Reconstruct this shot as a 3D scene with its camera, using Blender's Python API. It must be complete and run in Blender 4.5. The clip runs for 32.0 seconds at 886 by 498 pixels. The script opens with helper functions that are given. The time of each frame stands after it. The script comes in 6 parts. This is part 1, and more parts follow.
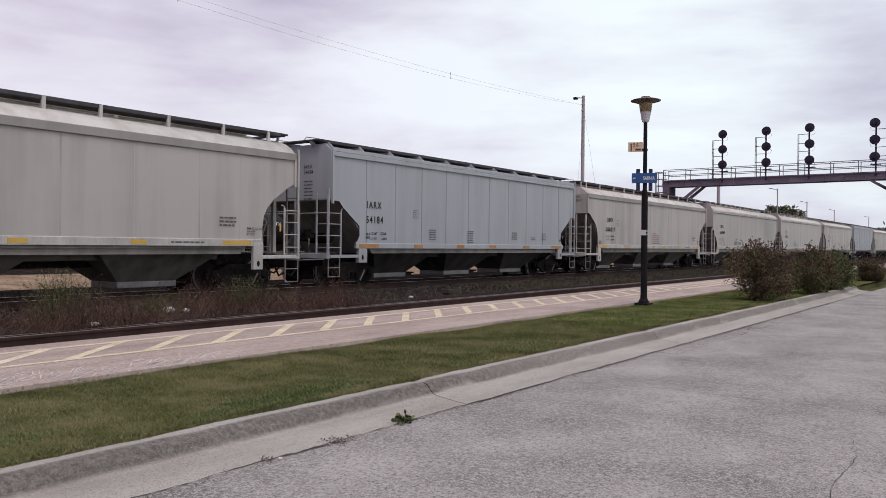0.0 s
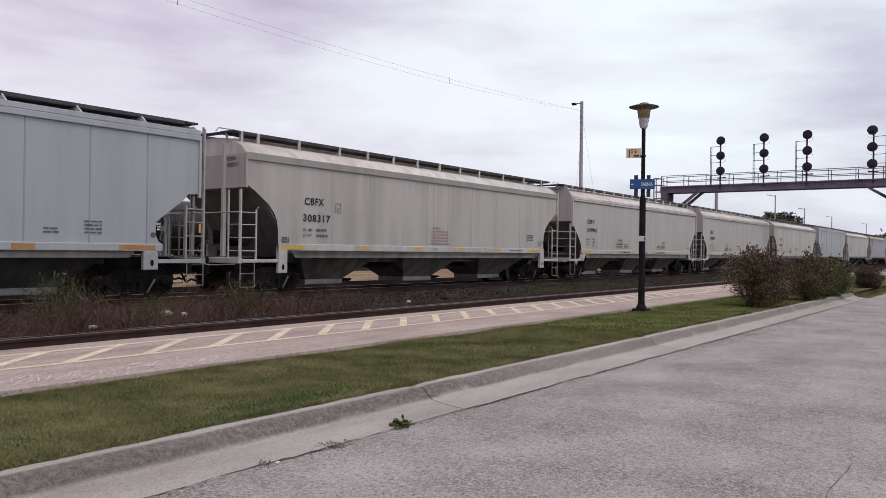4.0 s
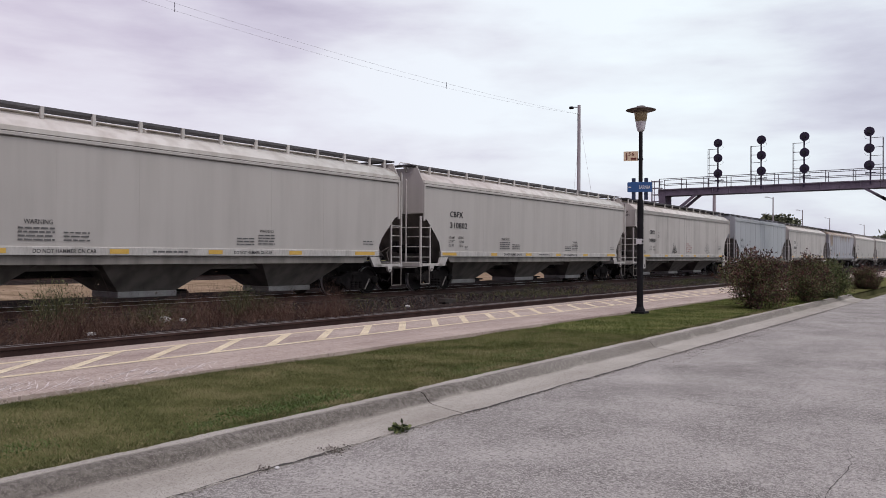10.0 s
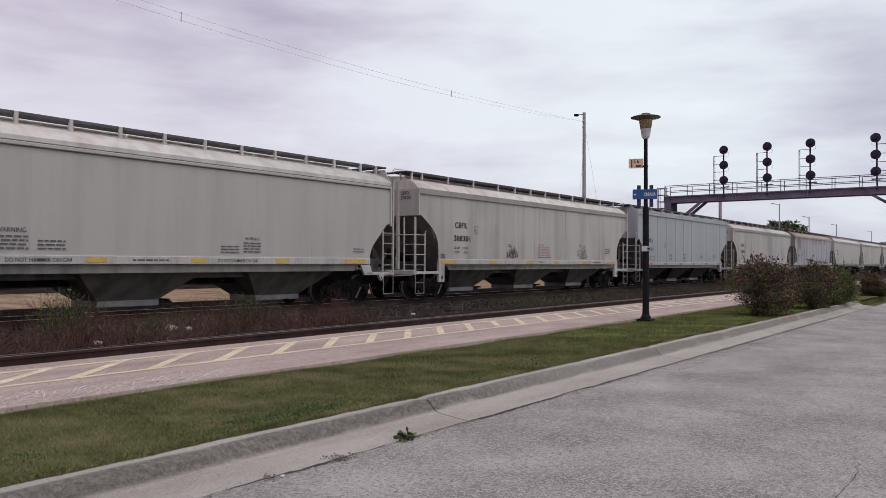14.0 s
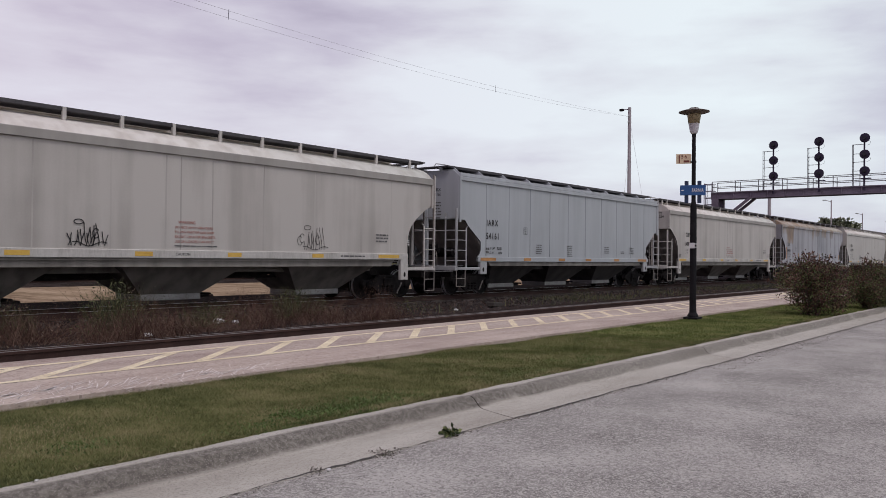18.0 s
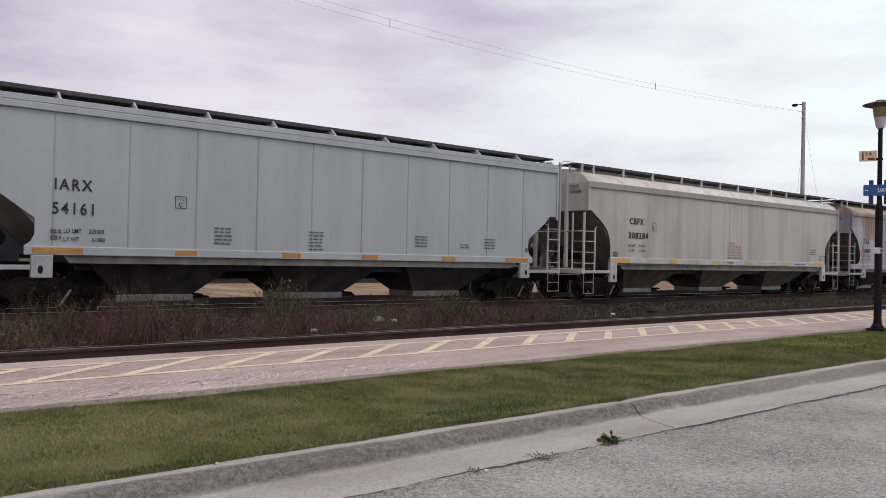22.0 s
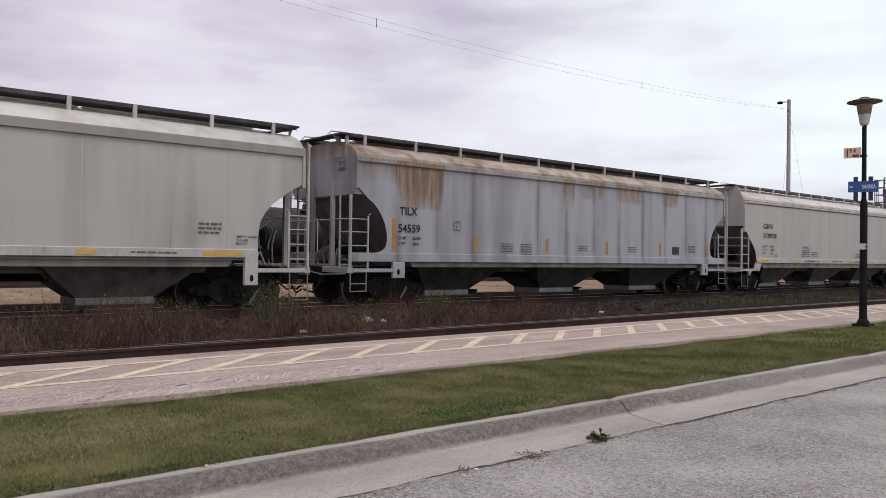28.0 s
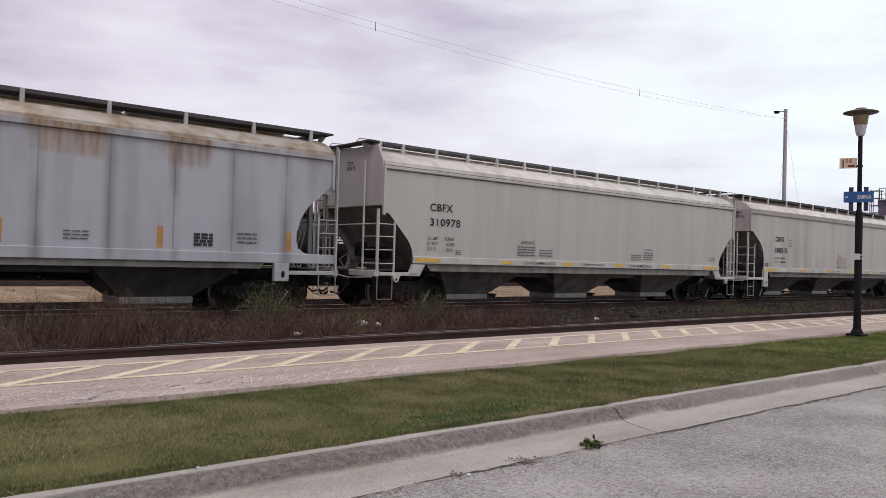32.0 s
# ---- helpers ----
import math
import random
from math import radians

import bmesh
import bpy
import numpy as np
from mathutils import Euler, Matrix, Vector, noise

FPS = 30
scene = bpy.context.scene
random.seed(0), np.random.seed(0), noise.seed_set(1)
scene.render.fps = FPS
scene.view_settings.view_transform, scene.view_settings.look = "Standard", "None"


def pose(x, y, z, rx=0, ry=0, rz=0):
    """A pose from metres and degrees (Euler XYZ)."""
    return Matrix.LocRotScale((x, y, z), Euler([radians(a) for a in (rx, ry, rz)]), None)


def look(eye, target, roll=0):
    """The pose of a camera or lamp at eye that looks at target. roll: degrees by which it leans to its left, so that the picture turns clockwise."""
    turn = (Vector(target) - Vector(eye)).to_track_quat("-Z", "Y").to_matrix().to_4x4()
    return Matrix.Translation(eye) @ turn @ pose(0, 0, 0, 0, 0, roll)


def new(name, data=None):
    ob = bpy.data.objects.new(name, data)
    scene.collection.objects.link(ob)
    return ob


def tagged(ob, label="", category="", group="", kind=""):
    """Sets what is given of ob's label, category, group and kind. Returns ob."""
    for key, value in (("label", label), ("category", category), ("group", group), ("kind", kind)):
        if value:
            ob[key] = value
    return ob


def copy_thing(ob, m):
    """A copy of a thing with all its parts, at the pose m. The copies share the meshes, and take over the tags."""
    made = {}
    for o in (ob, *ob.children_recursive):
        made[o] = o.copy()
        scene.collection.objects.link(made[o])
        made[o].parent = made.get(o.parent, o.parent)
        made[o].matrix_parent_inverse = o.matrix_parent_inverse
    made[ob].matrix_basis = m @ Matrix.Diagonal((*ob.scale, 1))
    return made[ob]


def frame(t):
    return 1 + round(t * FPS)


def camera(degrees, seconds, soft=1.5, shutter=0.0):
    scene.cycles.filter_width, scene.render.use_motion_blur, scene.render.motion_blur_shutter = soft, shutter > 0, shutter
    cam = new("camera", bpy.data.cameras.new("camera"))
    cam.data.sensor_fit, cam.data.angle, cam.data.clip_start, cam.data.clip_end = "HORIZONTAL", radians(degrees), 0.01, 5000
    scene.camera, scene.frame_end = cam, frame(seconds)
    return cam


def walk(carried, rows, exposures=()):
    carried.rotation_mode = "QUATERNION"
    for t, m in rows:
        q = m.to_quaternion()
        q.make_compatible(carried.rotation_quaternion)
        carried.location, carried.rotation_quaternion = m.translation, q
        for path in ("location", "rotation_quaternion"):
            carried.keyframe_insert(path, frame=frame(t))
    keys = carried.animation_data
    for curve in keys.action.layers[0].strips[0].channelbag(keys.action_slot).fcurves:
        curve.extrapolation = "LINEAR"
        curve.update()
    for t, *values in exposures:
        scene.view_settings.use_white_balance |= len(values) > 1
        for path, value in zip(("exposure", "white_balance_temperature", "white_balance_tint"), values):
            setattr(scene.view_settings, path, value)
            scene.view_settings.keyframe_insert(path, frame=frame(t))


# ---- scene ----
cam = camera(59.11, 32.0, soft=0.75)

# seconds, eye x, y, z, heading from the track's line, tilt, lean (degrees)
PATH = [
    (0, 0.028, -0.009, 1.345, 36.30, -0.26, 0.52),
    (0.5, 0.010, -0.022, 1.352, 36.22, -0.05, 0.28),
    (1, 0.015, -0.024, 1.349, 36.15, 0.13, 0.20),
    (1.5, 0.010, -0.029, 1.348, 36.20, 0.21, 0.56),
    (2, 0.013, -0.023, 1.352, 36.11, 0.27, 0.67),
    (2.5, 0.011, -0.024, 1.352, 36.03, 0.13, 1.01),
    (3, 0.004, -0.029, 1.350, 36.07, 0.12, 0.74),
    (3.5, 0.006, -0.021, 1.351, 36.08, 0.08, 0.82),
    (5.5, 0.008, -0.024, 1.350, 36.51, 0.06, 0.54),
    (6, 0.007, -0.017, 1.346, 36.48, 0.00, 0.40),
    (6.5, 0.014, -0.015, 1.346, 36.35, -0.03, 0.35),
    (7, 0.009, -0.021, 1.349, 36.14, -0.04, 0.43),
    (7.5, 0.010, -0.030, 1.349, 36.00, -0.02, 0.36),
    (8, 0.010, -0.032, 1.351, 35.88, -0.02, 0.36),
    (8.5, 0.002, -0.038, 1.354, 35.72, 0.05, 0.44),
    (9, 0.008, -0.040, 1.345, 35.67, 0.28, 0.50),
    (9.5, 0.003, -0.035, 1.349, 35.84, 0.35, 0.46),
    (10, 0.005, -0.031, 1.347, 36.06, 0.41, 0.39),
    (10.5, 0.002, -0.033, 1.345, 36.10, 0.45, 0.55),
    (11, -0.002, -0.039, 1.345, 36.06, 0.47, 0.49),
    (11.5, 0.005, -0.038, 1.349, 36.03, 0.46, 0.41),
    (12, -0.000, -0.053, 1.349, 36.03, 0.55, 0.23),
    (12.5, -0.000, -0.040, 1.347, 36.02, 0.72, 0.37),
    (13, 0.005, -0.038, 1.346, 36.01, 0.85, 0.40),
    (13.5, -0.002, -0.045, 1.348, 36.10, 0.92, 0.24),
    (14, -0.004, -0.047, 1.350, 36.48, 0.97, 0.23),
    (14.5, -0.000, -0.042, 1.348, 36.64, 1.06, 0.36),
    (16.5, 0.001, -0.029, 1.350, 36.21, 1.03, 0.64),
    (17, 0.004, -0.029, 1.344, 36.19, 1.01, 0.66),
    (17.5, -0.005, -0.031, 1.346, 36.57, 0.86, 0.72),
    (18, 0.000, -0.003, 1.349, 39.57, 0.64, 0.58),
    (18.5, -0.007, 0.017, 1.349, 43.46, 0.96, 0.78),
    (19, -0.012, 0.024, 1.350, 46.84, 0.93, 0.74),
    (19.5, -0.011, 0.031, 1.345, 48.96, 0.92, 0.87),
    (20, -0.014, 0.031, 1.351, 49.99, 0.79, 1.02),
    (20.5, -0.001, 0.043, 1.345, 50.39, 0.73, 1.06),
    (21, -0.006, 0.044, 1.347, 50.95, 0.68, 1.22),
    (21.5, -0.004, 0.041, 1.347, 51.02, 0.64, 1.22),
    (22, -0.004, 0.050, 1.345, 50.80, 0.61, 1.24),
    (22.5, 0.007, 0.061, 1.342, 50.78, 0.66, 1.15),
    (23, -0.009, 0.045, 1.347, 50.79, 0.76, 1.05),
    (23.5, -0.014, 0.036, 1.349, 50.66, 0.82, 1.06),
    (24, -0.009, 0.040, 1.348, 50.56, 0.77, 1.09),
    (24.5, -0.013, 0.036, 1.351, 50.39, 0.74, 1.19),
    (25, -0.018, 0.028, 1.355, 50.29, 0.72, 1.21),
    (25.5, -0.007, 0.043, 1.346, 50.18, 0.75, 0.93),
    (27.5, -0.008, 0.042, 1.345, 50.06, 0.66, 0.75),
    (28, -0.006, 0.040, 1.346, 49.98, 0.60, 0.73),
    (28.5, -0.002, 0.045, 1.344, 49.93, 0.53, 0.50),
    (29, 0.002, 0.040, 1.346, 49.96, 0.65, 0.52),
    (29.5, -0.008, 0.031, 1.346, 49.82, 0.83, 0.92),
    (30, -0.004, 0.026, 1.346, 49.74, 0.91, 1.27),
    (30.5, -0.008, 0.026, 1.348, 49.68, 0.85, 1.32),
    (31, -0.008, 0.032, 1.351, 49.64, 0.95, 1.42),
    (31.5, -0.007, 0.038, 1.348, 49.61, 0.98, 1.50),
    (32, -0.001, 0.045, 1.346, 49.68, 0.92, 1.53),
]


def aim(x, y, z, heading, tilt, lean):
    h, p = radians(heading), radians(tilt)
    way = Vector((math.cos(p) * math.cos(h), math.cos(p) * math.sin(h), math.sin(p)))
    return look((x, y, z), Vector((x, y, z)) + way, lean)


# the camera darkens its picture a little between 12 and 18 seconds
EXPOSURE = [(0, 0.0), (9, -0.02), (11, -0.03), (13, -0.14), (18, -0.16), (19, -0.05), (23, 0.01), (32, 0.05)]
# its white balance turns slightly greener after the turn
walk(cam, [(r[0], aim(*r[1:])) for r in PATH], [(t, stops, *((6600, 15) if t < 19 else (6700, 13))) for t, stops in EXPOSURE])

# ---- sky and sun: a bright overcast day ----
SUN_EL, SUN_AZ = 58.0, 235.0
THIN_AZ = 335.0  # the cloud cover is thinner, and brighter, on this side
world = bpy.data.worlds.new("overcast_sky")
scene.world = world
world.use_nodes = True


def link_nodes(tree):
    """Short helpers for a node tree: n(type, **inputs and properties) and the links."""
    def n(kind, props=(), **inputs):
        node = tree.nodes.new(kind)
        for key, value in props:
            if key == "operation":
                node.operation = value
            elif key == "blend_type":
                node.blend_type = value
            elif key == "data_type":
                node.data_type = value
            elif key == "sky_type":
                node.sky_type = value
            elif key == "feature":
                node.feature = value
        for key, value in inputs.items():
            slot = int(key[1:]) if key[0] == "i" and key[1:].isdigit() else key.replace("_", " ")
            if hasattr(value, "is_output"):
                tree.links.new(value, node.inputs[slot])
            else:
                node.inputs[slot].default_value = value
        return node
    return n


def ramp(n, fac, stops):
    node = n("ShaderNodeValToRGB", Fac=fac)
    el = node.color_ramp.elements
    while len(el) < len(stops):
        el.new(0.5)
    for e, (pos, col) in zip(el, stops):
        e.position, e.color = pos, (*col, 1) if len(col) == 3 else col
    return node.outputs["Color"]


def mix(n, fac, a, b, blend="MIX"):
    node = n("ShaderNodeMix", (("data_type", "RGBA"), ("blend_type", blend)))
    for slot, v in ((0, fac), (6, a), (7, b)):
        if hasattr(v, "is_output"):
            node.id_data.links.new(v, node.inputs[slot])
        elif slot == 0:
            node.inputs[slot].default_value = v
        else:
            node.inputs[slot].default_value = (*v, 1)
    return node.outputs[2]


def math_node(n, op, a, b=0.0, clamp=False):
    node = n("ShaderNodeMath", (("operation", op),), i0=a, i1=b)
    node.use_clamp = clamp
    return node.outputs[0]


def build_sky():
    t = world.node_tree
    t.nodes.clear()
    n = link_nodes(t)
    sky = n("ShaderNodeTexSky", (("sky_type", "NISHITA"),))
    sky.sun_disc = False
    sky.sun_elevation, sky.sun_rotation = radians(SUN_EL), radians(90 - SUN_AZ)
    co = n("ShaderNodeTexCoord").outputs["Generated"]
    z = n("ShaderNodeSeparateXYZ", Vector=co).outputs["Z"]
    m1 = n("ShaderNodeMapping", Vector=co, Scale=(1.0, 1.0, 3.0), Rotation=(0, 0, 0.5)).outputs[0]
    big = n("ShaderNodeTexNoise", Vector=m1, Scale=1.7, Detail=5.0, Roughness=0.48, Distortion=0.35).outputs["Fac"]
    m2 = n("ShaderNodeMapping", Vector=co, Scale=(1.0, 1.0, 4.5)).outputs[0]
    fine = n("ShaderNodeTexNoise", Vector=m2, Scale=5.5, Detail=6.0, Roughness=0.55).outputs["Fac"]
    both = math_node(n, "ADD", math_node(n, "MULTIPLY", big, 0.75), math_node(n, "MULTIPLY", fine, 0.25))
    toward = n("ShaderNodeVectorMath", (("operation", "DOT_PRODUCT"),), i0=co, i1=(math.cos(radians(THIN_AZ)), math.sin(radians(THIN_AZ)), 0.25)).outputs["Value"]
    both = math_node(n, "ADD", both, math_node(n, "MULTIPLY_ADD", toward, 0.15))
    both.node.inputs[1].links[0].from_node.inputs[2].default_value = -0.075
    cloud = ramp(n, both, [(0.37, (0.50, 0.475, 0.57)), (0.455, (0.64, 0.63, 0.71)), (0.53, (0.775, 0.80, 0.84)), (0.61, (0.86, 0.92, 0.94))])
    lift = math_node(n, "MULTIPLY_ADD", toward, 0.26)
    lift.node.inputs[2].default_value = 0.94
    cloud = mix(n, 1.0, cloud, lift, "MULTIPLY")
    side = math_node(n, "MULTIPLY_ADD", toward, 1.1, True)
    side.node.inputs[2].default_value = 0.06
    cloud = mix(n, 1.0, cloud, mix(n, side, (1.035, 0.965, 1.055), (0.935, 1.01, 1.01)), "MULTIPLY")
    clear = mix(n, 1.0, sky.outputs[0], (0.10, 0.10, 0.10), "MULTIPLY")
    col = mix(n, 0.93, clear, cloud)
    back = n("ShaderNodeBackground", Color=col, Strength=1.0)
    out = n("ShaderNodeOutputWorld")
    t.links.new(back.outputs[0], out.inputs[0])


build_sky()
sun = new("sun", bpy.data.lights.new("sun", "SUN"))
sun.data.energy, sun.data.angle, sun.data.color = 1.2, radians(25), (1.0, 0.96, 0.92)
az, el = radians(SUN_AZ), radians(SUN_EL)
sun.matrix_world = look((40 * math.cos(az) * math.cos(el), 40 * math.sin(az) * math.cos(el), 40 * math.sin(el)), (0, 0, 0))


# ---- materials ----
def material(name, colours, rough=0.8, metal=0.0, scale=1.0, fine=20.0, stretch=(1, 1, 1), bump=0.15, bump_scale=60.0,
             low=0.3, high=0.7, speck=None, per="", spec=0.4, matte=False, band=None):
    """colours: three from dark to light. Large stains at `scale`, grain at `fine`, relief at `bump_scale` (per metre)."""
    m = bpy.data.materials.new(name)
    m.use_nodes = True
    t = m.node_tree
    t.nodes.clear()
    n = link_nodes(t)
    co = n("ShaderNodeTexCoord").outputs["Object"]
    info = n("ShaderNodeObjectInfo").outputs["Random"]
    shift = n("ShaderNodeVectorMath", (("operation", "ADD"),), i0=co, i1=math_node(n, "MULTIPLY", info, 31.0)).outputs[0]
    st = n("ShaderNodeMapping", Vector=shift, Scale=stretch).outputs[0]
    a = n("ShaderNodeTexNoise", Vector=st, Scale=scale, Detail=5.0, Roughness=0.6).outputs["Fac"]
    b = n("ShaderNodeTexNoise", Vector=st, Scale=fine, Detail=3.0, Roughness=0.7).outputs["Fac"]
    f = math_node(n, "ADD", math_node(n, "MULTIPLY", a, 0.6), math_node(n, "MULTIPLY", b, 0.4))
    if per == "island":
        r = n("ShaderNodeNewGeometry").outputs["Random Per Island"]
        f = math_node(n, "ADD", math_node(n, "MULTIPLY", f, 0.35), math_node(n, "MULTIPLY", r, 0.65))
    elif per == "mix":
        r = n("ShaderNodeNewGeometry").outputs["Random Per Island"]
        f = math_node(n, "ADD", math_node(n, "MULTIPLY", f, 0.75), math_node(n, "MULTIPLY", r, 0.25))
    elif per == "patch":
        r = n("ShaderNodeNewGeometry").outputs["Random Per Island"]
        f = math_node(n, "ADD", math_node(n, "MULTIPLY", a, 0.70), math_node(n, "ADD", math_node(n, "MULTIPLY", b, 0.10), math_node(n, "MULTIPLY", r, 0.20)))
    elif per == "object":
        f = math_node(n, "ADD", math_node(n, "MULTIPLY", f, 0.75), math_node(n, "MULTIPLY", info, 0.25))
    col = ramp(n, f, [(low, colours[0]), ((low + high) / 2, colours[1]), (high, colours[2])])
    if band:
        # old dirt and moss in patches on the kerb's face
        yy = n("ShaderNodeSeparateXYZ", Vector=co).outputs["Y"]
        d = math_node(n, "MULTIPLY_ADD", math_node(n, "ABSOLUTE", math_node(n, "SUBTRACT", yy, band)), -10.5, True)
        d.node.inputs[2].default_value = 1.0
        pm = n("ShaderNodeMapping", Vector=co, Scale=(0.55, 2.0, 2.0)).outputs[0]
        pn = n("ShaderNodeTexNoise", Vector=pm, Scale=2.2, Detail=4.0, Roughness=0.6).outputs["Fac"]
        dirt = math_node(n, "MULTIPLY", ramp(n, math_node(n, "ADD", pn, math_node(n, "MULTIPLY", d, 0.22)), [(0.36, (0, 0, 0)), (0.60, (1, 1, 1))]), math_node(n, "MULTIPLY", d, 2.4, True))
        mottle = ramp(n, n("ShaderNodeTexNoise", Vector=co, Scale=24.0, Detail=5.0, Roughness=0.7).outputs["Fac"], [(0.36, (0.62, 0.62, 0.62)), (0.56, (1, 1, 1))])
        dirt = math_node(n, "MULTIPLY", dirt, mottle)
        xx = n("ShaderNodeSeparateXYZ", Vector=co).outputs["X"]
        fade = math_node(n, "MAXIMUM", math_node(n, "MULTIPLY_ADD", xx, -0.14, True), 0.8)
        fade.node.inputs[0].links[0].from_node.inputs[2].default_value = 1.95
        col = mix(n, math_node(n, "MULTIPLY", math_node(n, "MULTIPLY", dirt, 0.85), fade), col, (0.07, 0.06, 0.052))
    for scl, share, scol in (speck if isinstance(speck, list) else [speck] if speck else []):
        v = n("ShaderNodeTexVoronoi", Vector=co, Scale=scl)
        pick = n("ShaderNodeSeparateColor", Color=v.outputs["Color"]).outputs[0]
        col = mix(n, math_node(n, "MULTIPLY", math_node(n, "LESS_THAN", pick, share), 0.7), col, scol)
    g = n("ShaderNodeTexNoise", Vector=co, Scale=bump_scale, Detail=4.0, Roughness=0.6).outputs["Fac"]
    bp = n("ShaderNodeBump", Strength=bump, Distance=0.02, Height=g).outputs[0]
    rr = math_node(n, "MULTIPLY_ADD", b, 0.2)
    rr.node.inputs[2].default_value = rough - 0.1
    if matte:
        p = n("ShaderNodeBsdfDiffuse", Color=col, Roughness=0.6, Normal=bp)
    else:
        p = n("ShaderNodeBsdfPrincipled", Base_Color=col, Roughness=rr, Metallic=metal, Normal=bp)
        p.inputs["Specular IOR Level"].default_value = spec
    t.links.new(p.outputs[0], n("ShaderNodeOutputMaterial").inputs[0])
    return m


def car_paint(name, base, grime, dirt=0.5, rust=0.0, rough=0.55, stain=1.1):
    """Freight-car paint: vertical run-off streaks, broad dust, fine grain and, where asked, rust that runs down from the eave."""
    m = bpy.data.materials.new(name)
    m.use_nodes = True
    t = m.node_tree
    t.nodes.clear()
    n = link_nodes(t)
    co = n("ShaderNodeTexCoord").outputs["Object"]
    s1 = n("ShaderNodeMapping", Vector=co, Scale=(stain, stain, 0.085 * stain)).outputs[0]
    streak = n("ShaderNodeTexNoise", Vector=s1, Scale=2.2, Detail=5.0, Roughness=0.5).outputs["Fac"]
    broad = n("ShaderNodeTexNoise", Vector=co, Scale=0.45, Detail=3.0, Roughness=0.5).outputs["Fac"]
    grain = n("ShaderNodeTexNoise", Vector=co, Scale=35.0, Detail=3.0).outputs["Fac"]
    f = math_node(n, "ADD", math_node(n, "MULTIPLY", streak, 0.62), math_node(n, "MULTIPLY", broad, 0.38))
    f = math_node(n, "ADD", f, math_node(n, "MULTIPLY", grain, 0.06))
    mask = ramp(n, f, [(0.46, (0, 0, 0)), (0.66, (1, 1, 1))])
    col = mix(n, math_node(n, "MULTIPLY", mask, dirt), base, grime)
    rr = rough
    if rust:
        sep = n("ShaderNodeSeparateXYZ", Vector=co)
        s2 = n("ShaderNodeMapping", Vector=co, Scale=(1.2, 1.2, 0.14), Location=(3.7, 0, 0)).outputs[0]
        runs = n("ShaderNodeTexNoise", Vector=s2, Scale=0.95, Detail=8.0, Roughness=0.66, Distortion=0.2).outputs["Fac"]
        blot = n("ShaderNodeTexNoise", Vector=co, Scale=2.3, Detail=6.0, Roughness=0.65).outputs["Fac"]
        X, Z = sep.outputs["X"], sep.outputs["Z"]
        up = math_node(n, "MULTIPLY_ADD", Z, 0.30)
        up.node.inputs[2].default_value = -1.10
        r = math_node(n, "ADD", runs, up)
        # old patches of rust that hang from the eave: middle and half width along the car, lower end, strength
        for mid, half, low, much in ((2.15, 0.80, 2.62, 0.52), (0.76, 0.60, 3.30, 0.26), (8.4, 0.3, 3.0, 0.36), (9.7, 0.5, 3.35, 0.30), (11.6, 0.8, 3.3, 0.30), (14.2, 0.5, 3.3, 0.2)):
            side = math_node(n, "MULTIPLY_ADD", math_node(n, "ABSOLUTE", math_node(n, "SUBTRACT", X, mid)), -5.0, True)
            side.node.inputs[2].default_value = 5.0 * half + 0.5
            over = math_node(n, "MULTIPLY_ADD", math_node(n, "SUBTRACT", Z, low), 5.0, True)
            over.node.inputs[2].default_value = 0.5
            body = math_node(n, "MULTIPLY", math_node(n, "MULTIPLY", side, over), math_node(n, "MULTIPLY_ADD", math_node(n, "ADD", blot, runs), 1.1))
            body.node.inputs[1].links[0].from_node.inputs[2].default_value = -0.25
            r = math_node(n, "ADD", r, math_node(n, "MULTIPLY", body, much))
        rm = ramp(n, r, [(0.48, (0, 0, 0)), (0.84, (1, 1, 1))])
        rm = math_node(n, "MULTIPLY", rm, math_node(n, "GREATER_THAN", X, 0.03))
        # soot and rust run down the seams
        seam = math_node(n, "MULTIPLY_ADD", n("ShaderNodeMath", (("operation", "PINGPONG"),), i0=math_node(n, "SUBTRACT", X, 1.37), i1=0.695).outputs[0], -5.5, True)
        seam.node.inputs[2].default_value = 1.0
        s3 = n("ShaderNodeMapping", Vector=co, Scale=(0.5, 0.5, 0.35), Location=(1.7, 0, 0)).outputs[0]
        where = ramp(n, n("ShaderNodeTexNoise", Vector=s3, Scale=1.2, Detail=3.0).outputs["Fac"], [(0.38, (0, 0, 0)), (0.56, (1, 1, 1))])
        col = mix(n, math_node(n, "MULTIPLY", math_node(n, "MULTIPLY", seam, where), 0.6), col, (0.12, 0.108, 0.105))
        rc = ramp(n, n("ShaderNodeTexNoise", Vector=s2, Scale=7.0, Detail=6.0).outputs["Fac"],
                  [(0.34, (0.13, 0.068, 0.03)), (0.66, (0.36, 0.235, 0.125))])
        col = mix(n, math_node(n, "MULTIPLY", rm, rust), col, rc)
    bp = n("ShaderNodeBump", Strength=0.06, Distance=0.02, Height=n("ShaderNodeTexNoise", Vector=co, Scale=3.0, Detail=5.0).outputs["Fac"]).outputs[0]
    p = n("ShaderNodeBsdfPrincipled", Base_Color=col, Roughness=rr, Normal=bp)
    p.inputs["Specular IOR Level"].default_value = 0.3
    t.links.new(p.outputs[0], n("ShaderNodeOutputMaterial").inputs[0])
    return m


